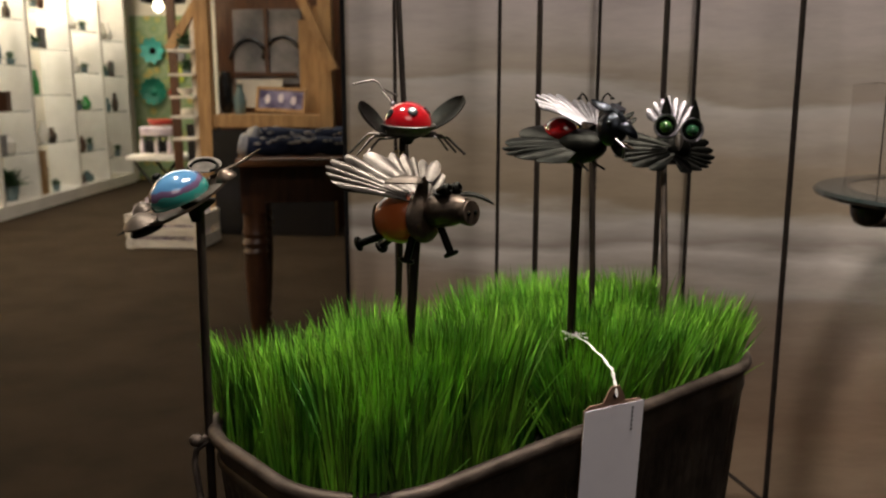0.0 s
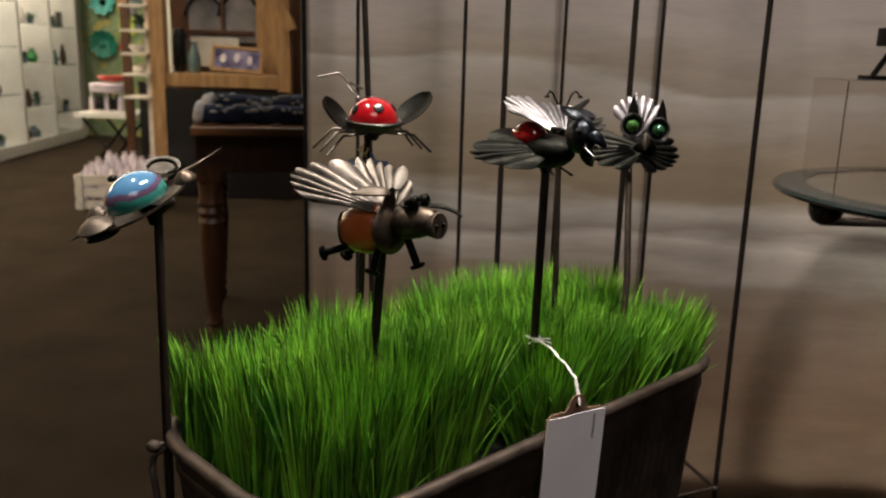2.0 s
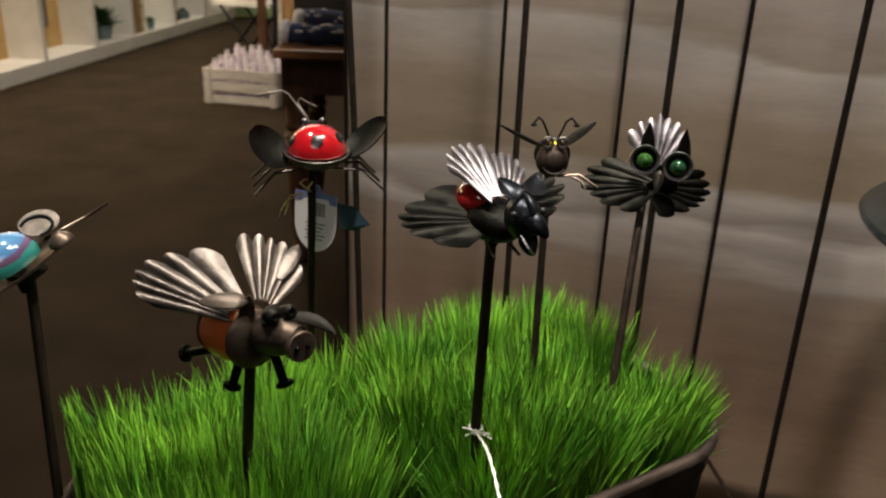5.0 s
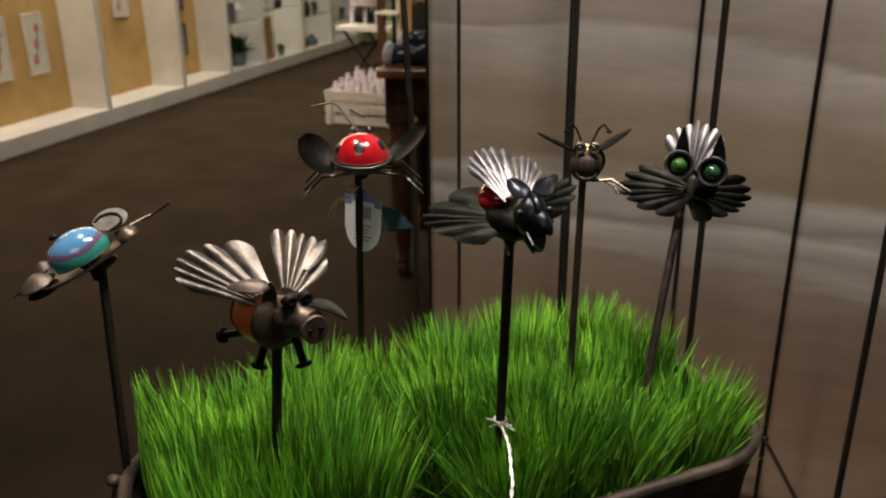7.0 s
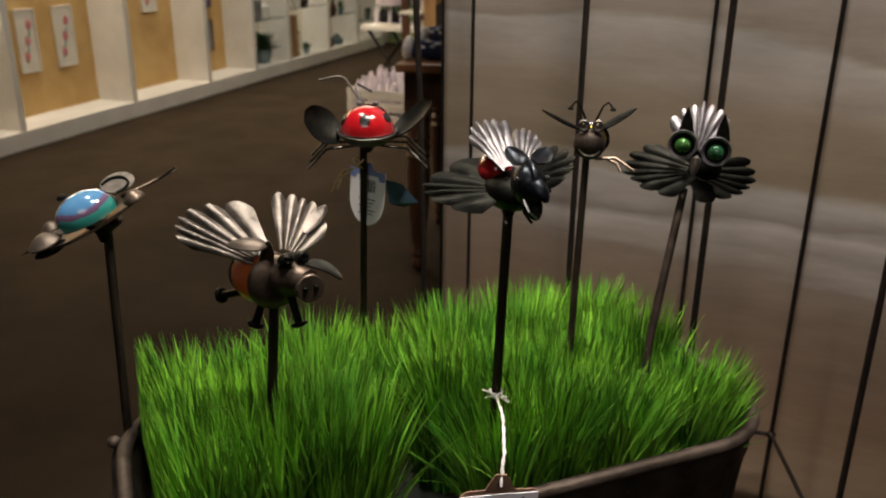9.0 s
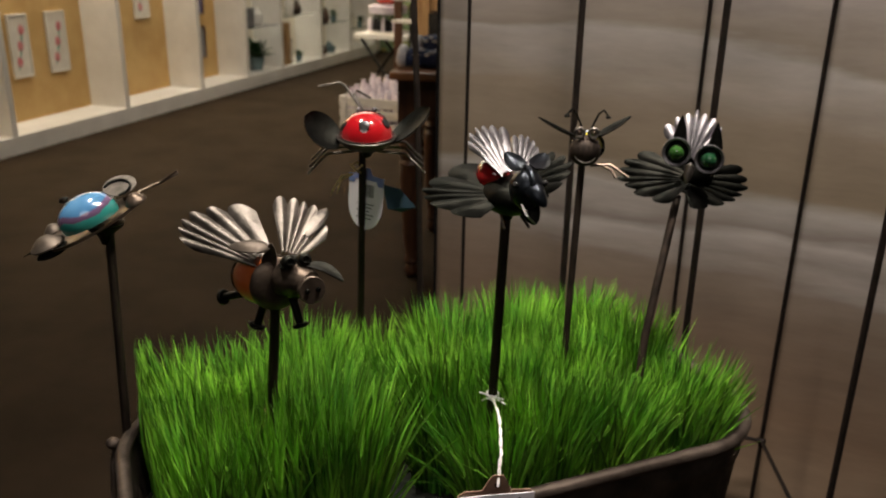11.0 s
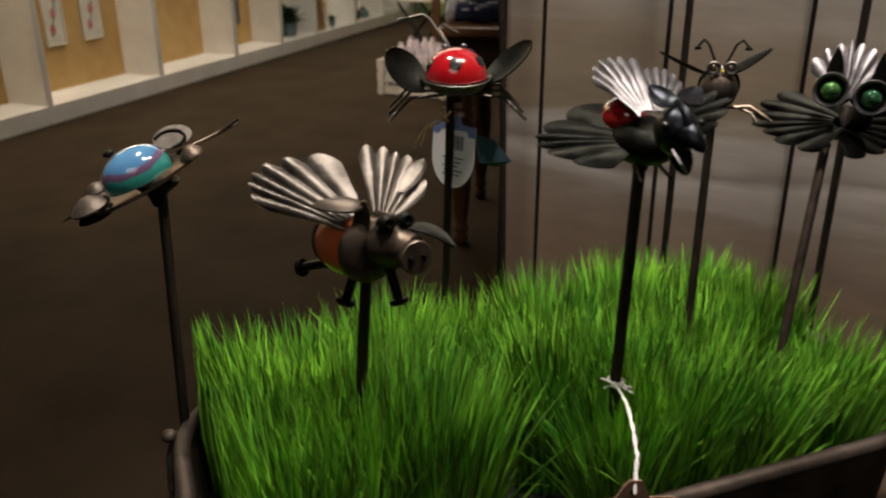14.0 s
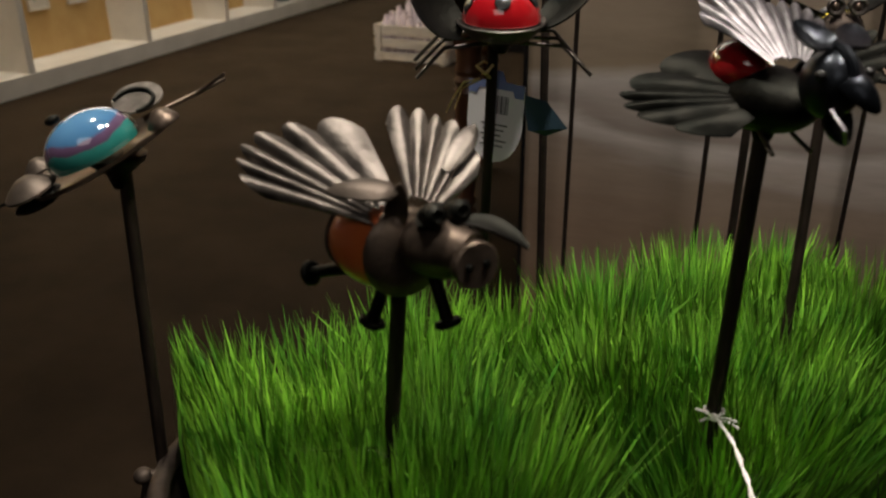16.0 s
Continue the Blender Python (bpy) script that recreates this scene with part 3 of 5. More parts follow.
for pu, pw, dh, splay in plugs:
    pl = rng.normal(0, 0.006, 2) + splay
    for _ in range(560):
        a, r = rng.uniform(0, 2 * math.pi), math.sqrt(rng.uniform(0, 1))
        bu, bw = pu + 0.034 * r * math.cos(a), pw + 0.034 * r * math.sin(a)
        lean = 0.020 * r + abs(rng.normal(0, 0.011)) + (0.05 * rng.random() if rng.random() < 0.09 else 0)
        la = a + rng.normal(0, 0.8)
        ln = rng.uniform(0.150, 0.190) + dh - 0.005 * r
        if rng.random() < 0.15:
            ln *= rng.uniform(0.6, 0.88)
        tu, tw = bu + lean * math.cos(la) * 1.2 + pl[0], bw + lean * math.sin(la) * 1.1 + pl[1]
        tu, tw = min(max(tu, 0.026 + 0.014 * rng.random()), TL - 0.054 + 0.022 * rng.random()), min(max(tw, -0.006 + 0.012 * rng.random()), TWID)
        hx = math.sqrt(max(ln * ln - (tu - bu) ** 2 - (tw - bw) ** 2, 0.002))
        side = rng.uniform(0, math.pi)
        wd = rng.uniform(0.0011, 0.0021)
        sv = (TU * math.cos(side) + TW * math.sin(side)) * wd
        b0 = len(gv)
        seg = 5
        curl = rng.normal(0, 0.004, 2)
        for i in range(seg):
            t = i / seg
            bend = t ** 1.7
            wave = math.sin(math.pi * t)
            c = tub_point(bu + (tu - bu) * bend + curl[0] * wave, bw + (tw - bw) * bend + curl[1] * wave, 0.535 + hx * (t - 0.04 * t * t))
            k = 1.0 if t < 0.45 else 1 - 0.55 * (t - 0.45) / 0.55
            gv += [tuple(c - sv * k), tuple(c + sv * k)]
        gv.append(tuple(tub_point(tu, tw, 0.535 + hx * 0.96)))
        for i in range(seg - 1):
            q = b0 + 2 * i
            gf.append((q, q + 1, q + 3, q + 2))
        q = b0 + 2 * (seg - 1)
        gf.append((q, q + 1, q + 2))
me = bpy.data.meshes.new("artificial_grass")
me.from_pydata(gv, [], gf)
me.materials.append(M_GRASS)
me.polygons.foreach_set("use_smooth", [True] * len(me.polygons))
tagged(new("artificial_grass", me), "dense bright green artificial grass filling the planter", "grass", kind="stuff")

# ---- the iron rack behind ----
rack = thing("iron_rack", (0.2, 1.35, 0), "tall dark iron display rack of upright rods", "rack")
FRONT = [(-0.071, 1.17, 0.0043), (0.12, 1.258, 0.0043), (0.300, 1.228, 0.0043), (0.52, 1.335, 0.0046)]
BACK = [(-0.139, 1.515, 0.0034), (0.052, 1.51, 0.0034), (0.237, 1.615, 0.0034), (0.420, 1.63, 0.0038)]
for i, (x, y, r) in enumerate(FRONT + BACK):
    lean = -0.045 if i == 0 else 0.0
    with P("upright", rack, M_RACK) as bm:
        tube(bm, [(x - lean * 0.4, y, 0.0), (x - lean * 0.3, y, 0.33), (x, y, 0.9), (x + lean, y, 1.9)], r, 8)
for z in (0.262, 1.88):
    for pts in ([p[:2] for p in FRONT], [p[:2] for p in BACK], [FRONT[0][:2], BACK[0][:2]], [FRONT[-1][:2], BACK[-1][:2]]):
        with P("crossbar", rack, M_RACK) as bm:
            tube(bm, [(x, y, z) for x, y in pts], 0.0036, 8)
for x, y, r in FRONT + BACK:
    with P("weld_knob", rack, M_RACK) as bm:
        ball(bm, (x, y, 0.262), (0.0085, 0.0085, 0.007), u=12, v=8)

# ---- the garden stakes ----


def stake_rod(owner, pts, r=0.0042):
    with P("stake_rod", owner, M_IRON, "rusted iron rod") as bm:
        tube(bm, pts, r, 10)


# ladybird
lady = thing("ladybird_stake", (-0.06, 0.975, 0.55), "red enamelled metal ladybird ornament on an iron stake", "garden stake", "garden stakes in the planter")
stake_rod(lady, [(-0.062, 0.975, 0.52), (-0.053, 0.969, 0.7), (-0.045, 0.964, 0.896)])
LC = Vector((-0.038, 0.961, 0.908))
LQ = frame3((-0.46, 0.87, 0.10))
LR = LQ.to_quaternion()
with P("shell", lady, M_RED, "glossy red domed shell") as bm:
    ball(bm, LC, (0.0275, 0.0292, 0.0265), LR, cut=0.02, u=32, v=18)
for a, e in ((40, 52), (-55, 48), (100, 30), (175, 42), (-110, 38), (-20, 20)):
    d = LQ @ Vector((math.cos(radians(a)) * math.cos(radians(e)), math.sin(radians(a)) * math.cos(radians(e)), math.sin(radians(e))))
    with P("spot", LAST["shell"], M_BLACK, "black painted spot") as bm:
        c = LC + LQ @ Vector((0.0280 * math.cos(radians(a)) * math.cos(radians(e)), 0.0294 * math.sin(radians(a)) * math.cos(radians(e)), 0.0268 * math.sin(radians(e))))
        lathe(bm, [(0.0058, -0.0012), (0.0058, 0.0004), (0.004, 0.0009), (0.0002, 0.001)], Matrix.Translation(c) @ d.to_track_quat("Z", "Y").to_matrix().to_4x4(), 14)
with P("tray", lady, M_STEEL, "dished steel tray with a bright lip") as bm:
    lathe(bm, [(0.008, -0.014), (0.024, -0.011), (0.0318, -0.003), (0.0335, 0.0), (0.0326, 0.001), (0.0298, -0.001), (0.02, -0.004)], Matrix.Translation(LC) @ LQ.to_4x4() @ Matrix.Diagonal((1.05, 1, 1, 1)), 32)
with P("belly", lady, M_DARK) as bm:
    lathe(bm, [(0.004, -0.024), (0.008, -0.018), (0.021, -0.013), (0.027, -0.0085)], Matrix.Translation(LC), 20)
for tip, base, nrm in (((0.026, 0.988, 0.941), (-0.013, 0.968, 0.903), (-0.52, -0.5, 0.7)), ((-0.0895, 0.918, 0.932), (-0.060, 0.942, 0.901), (0.68, -0.22, 0.68))):
    with P("wing", lady, M_DARK, "dark spoon-shaped steel wing") as bm:
        leaf(bm, base, tip, nrm, 0.047, cup=0.3, n=14, k=6, round_end=True)
HD = LC + LQ @ Vector((0.031, 0, 0.012))
with P("head", lady, M_DARK) as bm:
    ball(bm, HD, (0.009, 0.013, 0.008), LR)
for s in (-1, 1):
    with P("eye", LAST["head"], M_SILVER, "bright steel bead eye") as bm:
        ball(bm, HD + LQ @ Vector((0.001, 0.009 * s, 0.008)), (0.0032, 0.0032, 0.0032), u=12, v=8)
for pts in ([HD, (-0.078, 0.985, 0.957), (-0.084, 0.983, 0.960), (-0.107, 0.976, 0.955)], [HD, (-0.0745, 1.0, 0.945), (-0.074, 1.004, 0.949), (-0.057, 1.007, 0.941)]):
    with P("antenna", LAST["head"], M_STEEL, "bent wire antenna") as bm:
        tube(bm, pts, 0.0014, 6)
side = LQ @ Vector((0, 1, 0))
for s in (-1, 1):
    for k, q in enumerate((-0.014, 0.0, 0.014)):
        with P("leg", lady, M_STEEL, "bent wire leg") as bm:
            root = LC + LQ @ Vector((q, 0.012 * s, -0.013))
            knee = LC + LQ @ Vector((q * 1.5, 0.043 * s, -0.014))
            foot = LC + LQ @ Vector((q * 2.0, 0.064 * s, -0.034 - 0.002 * k))
            tube(bm, [root, knee * 0.97 + root * 0.03, knee, foot], 0.0015, 6)

nudge(lady, 0.0, 0.007, 0.006)

tag1 = thing("barcode_tag", (-0.04, 0.944, 0.87), "white and blue swing tag with barcode tied under the ladybird", "price tag")
TN = Vector((-0.22, -0.96, 0.10)).normalized()
TX = Vector((0, 0, 1)).cross(TN).normalized()
TV = TN.cross(TX).normalized()
TO = Vector((-0.0405, 0.9765, 0.829))
with P("card", tag1, M_PAPER, "white tag card with a rounded foot", False) as bm:
    pts = [(-0.026, 0.028)] + [(-0.026 * math.cos(radians(a)), -0.004 - 0.031 * math.sin(radians(a))) for a in range(0, 181, 12)] + [(0.026, 0.028)]
    vs = [bm.verts.new(TO + TX * x + TV * y) for x, y in pts]
    bm.faces.new(vs)
    r = bmesh.ops.extrude_face_region(bm, geom=bm.faces[:])
    bmesh.ops.translate(bm, vec=-TN * 0.0008, verts=[g for g in r["geom"] if isinstance(g, bmesh.types.BMVert)])
with P("blue_heading", tag1, M_BLUE, "blue printed heading", False) as bm:
    vs = [bm.verts.new(TO + TX * x + TV * y + TN * 0.0004) for x, y in ((-0.026, 0.028), (-0.026, 0.018), (-0.018, 0.018), (-0.016, 0.023), (0.016, 0.023), (0.018, 0.018), (0.026, 0.018), (0.026, 0.028), (0.009, 0.029), (0.005, 0.037), (-0.005, 0.037), (-0.009, 0.029))]
    bm.faces.new(vs)
    r = bmesh.ops.extrude_face_region(bm, geom=bm.faces[:])
    bmesh.ops.translate(bm, vec=-TN * 0.0003, verts=[g for g in r["geom"] if isinstance(g, bmesh.types.BMVert)])
xs, x = [], -0.006
for wd in (0.0012, 0.0006, 0.0018, 0.0008, 0.0012, 0.0006, 0.002, 0.0008, 0.0014, 0.0008):
    xs.append((x, 0.004, x + wd, 0.018))
    x += wd + 0.0008
bars(tag1, "barcode_bar", M_INK, TO, TX, TV, xs, 0.0003)
bars(tag1, "text_bar", M_INK, TO, TX, TV, [(-0.012 + 0.002 * (i % 2), -0.004 - 0.0042 * i, 0.013 - 0.003 * (i % 3), -0.0052 - 0.0042 * i) for i in range(5)], 0.0003)
with P("back_leaf", tag1, M_NAVY, "dark blue folded back leaf", False) as bm:
    vs = [bm.verts.new(Vector(p)) for p in ((-0.016, 0.974, 0.851), (-0.002, 0.990, 0.843), (0.012, 1.002, 0.820), (-0.002, 0.992, 0.815), (-0.012, 0.977, 0.822))]
    bm.faces.new(vs)
    r = bmesh.ops.extrude_face_region(bm, geom=bm.faces[:])
    bmesh.ops.translate(bm, vec=(-0.0008, 0.0006, 0), verts=[g for g in r["geom"] if isinstance(g, bmesh.types.BMVert)])
with P("raffia_tie", tag1, M_RAFFIA, "straw raffia tie") as bm:
    tube(bm, [(-0.040, 0.975, 0.858), (-0.043, 0.960, 0.868), (-0.05, 0.962, 0.872), (-0.047, 0.970, 0.874), (-0.039, 0.968, 0.872), (-0.040, 0.957, 0.868)], 0.0012, 6)
    tube(bm, [(-0.044, 0.955, 0.864), (-0.055, 0.950, 0.862), (-0.064, 0.948, 0.848), (-0.068, 0.946, 0.838)], 0.0012, 6, 0.0004)
    tube(bm, [(-0.044, 0.956, 0.864), (-0.058, 0.953, 0.856), (-0.063, 0.951, 0.840)], 0.0010, 6, 0.0004)

nudge(tag1, -0.005, 0.0, 0.008)

# blue beetle with a glazed dome
blue = thing("beetle_stake", (-0.225, 0.745, 0.55), "metal beetle ornament with a blue and teal glazed dome", "garden stake", "garden stakes in the planter")
stake_rod(blue, [(-0.223, 0.737, 0.52), (-0.224, 0.742, 0.63), (-0.226, 0.753, 0.832)], 0.0046)
BA = Vector((0.087, 0.105, 0.056))
BQ = frame3(BA)
BC = Vector((-0.243, 0.747, 0.847))
with P("dome", blue, M_SWIRL, "glossy blue, purple and teal dome") as bm:
    ball(bm, (0, 0, 0), (0.0312, 0.025, 0.0245), BQ.to_quaternion(), cut=-0.1, u=32, v=18)
dome = bpy.data.objects["dome"]
dome.location = BC
dome.matrix_parent_inverse = blue.matrix_basis.inverted()
with P("back_plate", blue, M_BRONZE, "dished steel back plate") as bm:
    leaf(bm, BC + BQ @ Vector((-0.050, 0, -0.006)), BC + BQ @ Vector((0.056, 0, -0.004)), BQ @ Vector((0, 0, 1)), 0.068, cup=0.22, thick=0.0025, n=14, k=5, blunt=0.5)
with P("under_bracket", blue, M_DARK) as bm:
    lathe(bm, [(0.005, -0.026), (0.008, -0.016), (0.018, -0.008), (0.02, -0.004)], Matrix.Translation(BC + Vector((0.014, 0.004, 0))), 14)
for q, r0, h in (((-0.047, 0.0, -0.006), 0.017, 0.010), ((-0.036, 0.010, 0.001), 0.010, 0.008), ((0.046, -0.014, -0.003), 0.011, 0.010)):
    with P("dished_washer", blue, M_TUB if q[0] < 0 else M_BRONZE, "dished steel washer") as bm:
        lathe(bm, [(r0, 0), (r0, 0.0015), (r0 * 0.75, h * 0.55), (r0 * 0.35, h * 0.95), (r0 * 0.05, h)], Matrix.Translation(BC + BQ @ Vector(q)) @ BQ.to_4x4(), 18)
with P("foot_spike", blue, M_DARK) as bm:
    tube(bm, [BC + BQ @ Vector((-0.045, 0, -0.004)), BC + BQ @ Vector((-0.072, 0.003, -0.006))], 0.003, 8, 0.0004)
    leaf(bm, BC + BQ @ Vector((-0.03, 0, -0.011)), BC + BQ @ Vector((-0.062, -0.004, -0.013)), (0, 0, 1), 0.034, cup=-0.3, n=6, k=3)
with P("fin_disc", blue, M_STEEL, "upright bright steel disc") as bm:
    d = Vector((0.12, -0.38, 0.92)).normalized()
    lathe(bm, [(0.0165, -0.0006), (0.0165, 0.0006)], Matrix.Translation(BC + BQ @ Vector((0.040, 0.006, 0.014))) @ d.to_track_quat("Z", "Y").to_matrix().to_4x4(), 28)
with P("dark_ring", blue, M_DARK) as bm:
    c = BC + BQ @ Vector((0.036, 0.002, 0.012)) + d * 0.003
    f3 = d.to_track_quat("Z", "Y").to_matrix()
    tube(bm, [c + f3 @ Vector((0.013 * math.cos(radians(a)), 0.013 * math.sin(radians(a)), 0)) for a in range(-60, 200, 20)], 0.0015, 6)
with P("nose_pin", blue, M_DARK) as bm:
    ball(bm, BC + BQ @ Vector((-0.012, 0.004, 0.0265)), (0.005, 0.004, 0.003), BQ.to_quaternion(), u=12, v=8)
for tip in ((-0.1965, 0.826, 0.8795), (-0.1795, 0.806, 0.889)):
    with P("feeler", blue, M_BRONZE, "forked wire feeler") as bm:
        s0 = BC + BQ @ Vector((0.036, -0.002, 0.002))
        t1 = Vector(tip)
        mid = s0.lerp(Vector((-0.193, 0.808, 0.879)), 0.78)
        tube(bm, [s0, mid, t1], 0.0019, 6, 0.0012)

nudge(blue, 0.009, 0.006, 0.005)

# flying pig
pig = thing("flying_pig_stake", (-0.016, 0.722, 0.55), "winged metal pig ornament with orange flanks on an iron stake", "garden stake", "garden stakes in the planter")
stake_rod(pig, [(-0.0175, 0.716, 0.52), (-0.013, 0.722, 0.7), (-0.006, 0.728, 0.815)], 0.0045)
PQ = frame3((0.97, -0.20, 0.10))
PC = Vector((-0.018, 0.728, 0.8325))
with P("body", pig, M_ORANGE, "burnt orange enamelled body") as bm:
    ball(bm, PC, (0.030, 0.022, 0.0235), PQ.to_quaternion(), u=28, v=16)
for q in (-0.024, 0.014):
    with P("body_band", pig, M_BRONZE, "dark steel band") as bm:
        c = PC + PQ @ Vector((q, 0, 0))
        k = math.sqrt(1 - (q / 0.030) ** 2)
        tube(bm, [c + PQ @ Vector((0, 0.0224 * k * math.cos(radians(a)), 0.024 * k * math.sin(radians(a)))) for a in range(0, 375, 15)], 0.0018, 6)
with P("collar_disc", pig, M_BRONZE, "bronzed shoulder disc") as bm:
    lathe(bm, [(0.0225, -0.002), (0.0235, 0.0), (0.021, 0.003), (0.012, 0.005), (0.0005, 0.0055)], Matrix.Translation(PC + PQ @ Vector((0.023, -0.006, 0.0))) @ (PQ @ Vector((0.9, -0.42, 0))).to_track_quat("Z", "Y").to_matrix().to_4x4(), 26)
hx = PQ @ Vector((1, -0.05, 0.02))
hm = Matrix.Translation(PC + PQ @ Vector((0.031, -0.003, 0.005))) @ hx.to_track_quat("Z", "Y").to_matrix().to_4x4()
with P("head", pig, M_BRONZE, "bronzed steel head") as bm:
    lathe(bm, [(0.010, -0.006), (0.0150, 0.0), (0.0156, 0.009), (0.0150, 0.018), (0.0122, 0.028), (0.0098, 0.033)], hm, 26)
sn = PC + PQ @ Vector((0.066, -0.008, 0.002))
snd = (PQ @ Vector((0.9, -0.40, 0.0))).normalized()
with P("snout", pig, M_BRONZE, "flat bronzed snout") as bm:
    lathe(bm, [(0.0105, -0.006), (0.0118, 0.0), (0.0118, 0.0026), (0.011, 0.0034)], Matrix.Translation(sn) @ snd.to_track_quat("Z", "Y").to_matrix().to_4x4(), 24)
sx = Vector((0, 0, 1)).cross(snd).normalized()
for s in (-1, 1):
    with P("nostril", LAST["snout"], M_DARK, "rivet nostril") as bm:
        ball(bm, sn + snd * 0.0035 + sx * (0.0048 * s), (0.0022, 0.0022, 0.0022), u=10, v=8)
    with P("eye", LAST["head"], M_DARK, "bolt-head eye") as bm:
        e = PC + PQ @ Vector((0.050, -0.006, 0.024)) + sx * (0.0068 * s)
        lathe(bm, [(0.0046, -0.007), (0.0056, 0.0), (0.0056, 0.004), (0.003, 0.006), (0.002, 0.0042), (0.0004, 0.0042)], Matrix.Translation(e) @ (snd + Vector((0, 0, 0.25))).to_track_quat("Z", "Y").to_matrix().to_4x4(), 14)
with P("brow_plate", pig, M_DARK) as bm:
    leaf(bm, PC + PQ @ Vector((0.034, 0.012, 0.022)), PC + PQ @ Vector((0.044, -0.018, 0.020)), (0, 0, 1), 0.014, cup=-0.3, n=6, k=3)
with P("wing", pig, M_STEEL, "scalloped brushed steel wing") as bm:
    wing(bm, (0.010, 0.715, 0.845), (-0.040, 0.752, 0.886), (-0.089, 0.717, 0.879), (-0.072, 0.698, 0.858), 6, 0.0017, 0.06, q0=0.26, scallop=0.085, seed=4)
with P("wing", pig, M_STEEL, "scalloped brushed steel wing") as bm:
    wing(bm, (0.002, 0.732, 0.842), (-0.042, 0.780, 0.889), (-0.012, 0.800, 0.884), (0.020, 0.780, 0.864), 6, 0.0017, -0.03, q0=0.25, scallop=0.085, seed=9)
with P("wing_tip", pig, M_STEEL, "small spoon-shaped steel plate") as bm:
    leaf(bm, (0.002, 0.768, 0.862), (0.006, 0.798, 0.880), (0.1, -0.6, 0.8), 0.014, cup=0.3, n=8, k=4, round_end=True)
with P("ear", pig, M_TUB, "folded steel ear") as bm:
    leaf(bm, (0.003, 0.712, 0.868), (-0.030, 0.700, 0.868), (0.0, -0.15, 1), 0.019, cup=-0.5, droop=-0.12, n=8, k=4)
with P("ear_bracket", pig, M_BRONZE, "bent steel ear bracket") as bm:
    leaf(bm, (-0.001, 0.712, 0.845), (0.004, 0.712, 0.873), (0.5, -0.85, 0.1), 0.012, cup=0.2, n=6, k=3)
with P("ear", pig, M_DARK, "drooping steel ear") as bm:
    leaf(bm, (0.030, 0.722, 0.855), (0.066, 0.722, 0.847), (0.35, -0.1, 0.9), 0.013, cup=0.3, droop=-0.55, n=8, k=4)
for q, foot in (((-0.018, -0.010, -0.014), (-0.041, -0.012, -0.020)), ((-0.012, 0.012, -0.016), (-0.032, 0.020, -0.028)), ((0.012, -0.012, -0.016), (0.006, -0.018, -0.036)), ((0.036, -0.002, -0.010), (0.044, -0.004, -0.034))):
    with P("leg", pig, M_DARK, "bolt leg") as bm:
        a, b = PC + PQ @ Vector(q), PC + PQ @ Vector(foot)
        tube(bm, [a, b], 0.0036, 10)
        ax = (b - a).normalized()
        lathe(bm, [(0.006, -0.001), (0.0072, 0.0), (0.0072, 0.002), (0.005, 0.0034)], Matrix.Translation(b) @ ax.to_track_quat("Z", "Y").to_matrix().to_4x4(), 14)

with P("plastic_tie", pig, M_ACRYLIC, "curled clear plastic tie") as bm:
    tube(bm, [(-0.014, 0.708, 0.716), (-0.028, 0.696, 0.717), (-0.046, 0.694, 0.713), (-0.064, 0.698, 0.709)], 0.0013, 6)
    tube(bm, [(-0.014, 0.708, 0.716), (-0.002, 0.700, 0.720), (0.002, 0.692, 0.714), (-0.006, 0.688, 0.706)], 0.0012, 6)
nudge(pig, 0.009, -0.003, 0.005)

# crow with scalloped wings
crow = thing("crow_stake", (0.153, 0.868, 0.55), "black metal crow ornament with scalloped wings and red back", "garden stake", "garden stakes in the planter")
stake_rod(crow, [(0.148, 0.862, 0.52), (0.153, 0.868, 0.68), (0.156, 0.877, 0.88)], 0.0048)
CC = Vector((0.150, 0.885, 0.897))
CQ = frame3((0.62, -0.76, 0.06))
with P("belly", crow, M_DARK, "dark steel belly") as bm:
    ball(bm, CC + Vector((0.004, -0.002, -0.005)), (0.040, 0.025, 0.019), CQ.to_quaternion())
    lathe(bm, [(0.0055, -0.026), (0.008, -0.017), (0.022, -0.008)], Matrix.Translation(Vector((0.156, 0.877, 0.896))), 14)
with P("red_back", crow, M_RED, "glossy red back") as bm:
    ball(bm, (0.137, 0.890, 0.907), (0.022, 0.017, 0.0165), CQ.to_quaternion(), u=24, v=14)
with P("wing", crow, M_DARK, "dark scalloped steel wing") as bm:
    wing(bm, (0.168, 0.868, 0.896), (0.112, 0.906, 0.912), (0.0745, 0.866, 0.883), (0.140, 0.846, 0.872), 6, 0.0012, 0.06, q0=0.2, scallop=0.10, seed=2)
with P("wing", crow, M_DARK, "dark scalloped steel wing") as bm:
    wing(bm, (0.156, 0.876, 0.895), (0.186, 0.910, 0.930), (0.217, 0.882, 0.923), (0.198, 0.850, 0.893), 6, 0.0012, 0.05, q0=0.2, scallop=0.15, seed=3)
with P("top_wing", crow, M_SILVER, "bright scalloped steel top wing") as bm:
    wing(bm, (0.172, 0.850, 0.906), (0.109, 0.886, 0.9245), (0.112, 0.914, 0.937), (0.138, 0.926, 0.937), 6, 0.0012, 0.12, q0=0.25, scallop=0.07, seed=5)
with P("top_wing", crow, M_SILVER, "bright scalloped steel top wing") as bm:
    wing(bm, (0.172, 0.856, 0.908), (0.142, 0.922, 0.932), (0.158, 0.924, 0.934), (0.180, 0.902, 0.927), 5, 0.0011, 0.10, q0=0.25, scallop=0.07, seed=6)
HC = Vector((0.187, 0.837, 0.913))
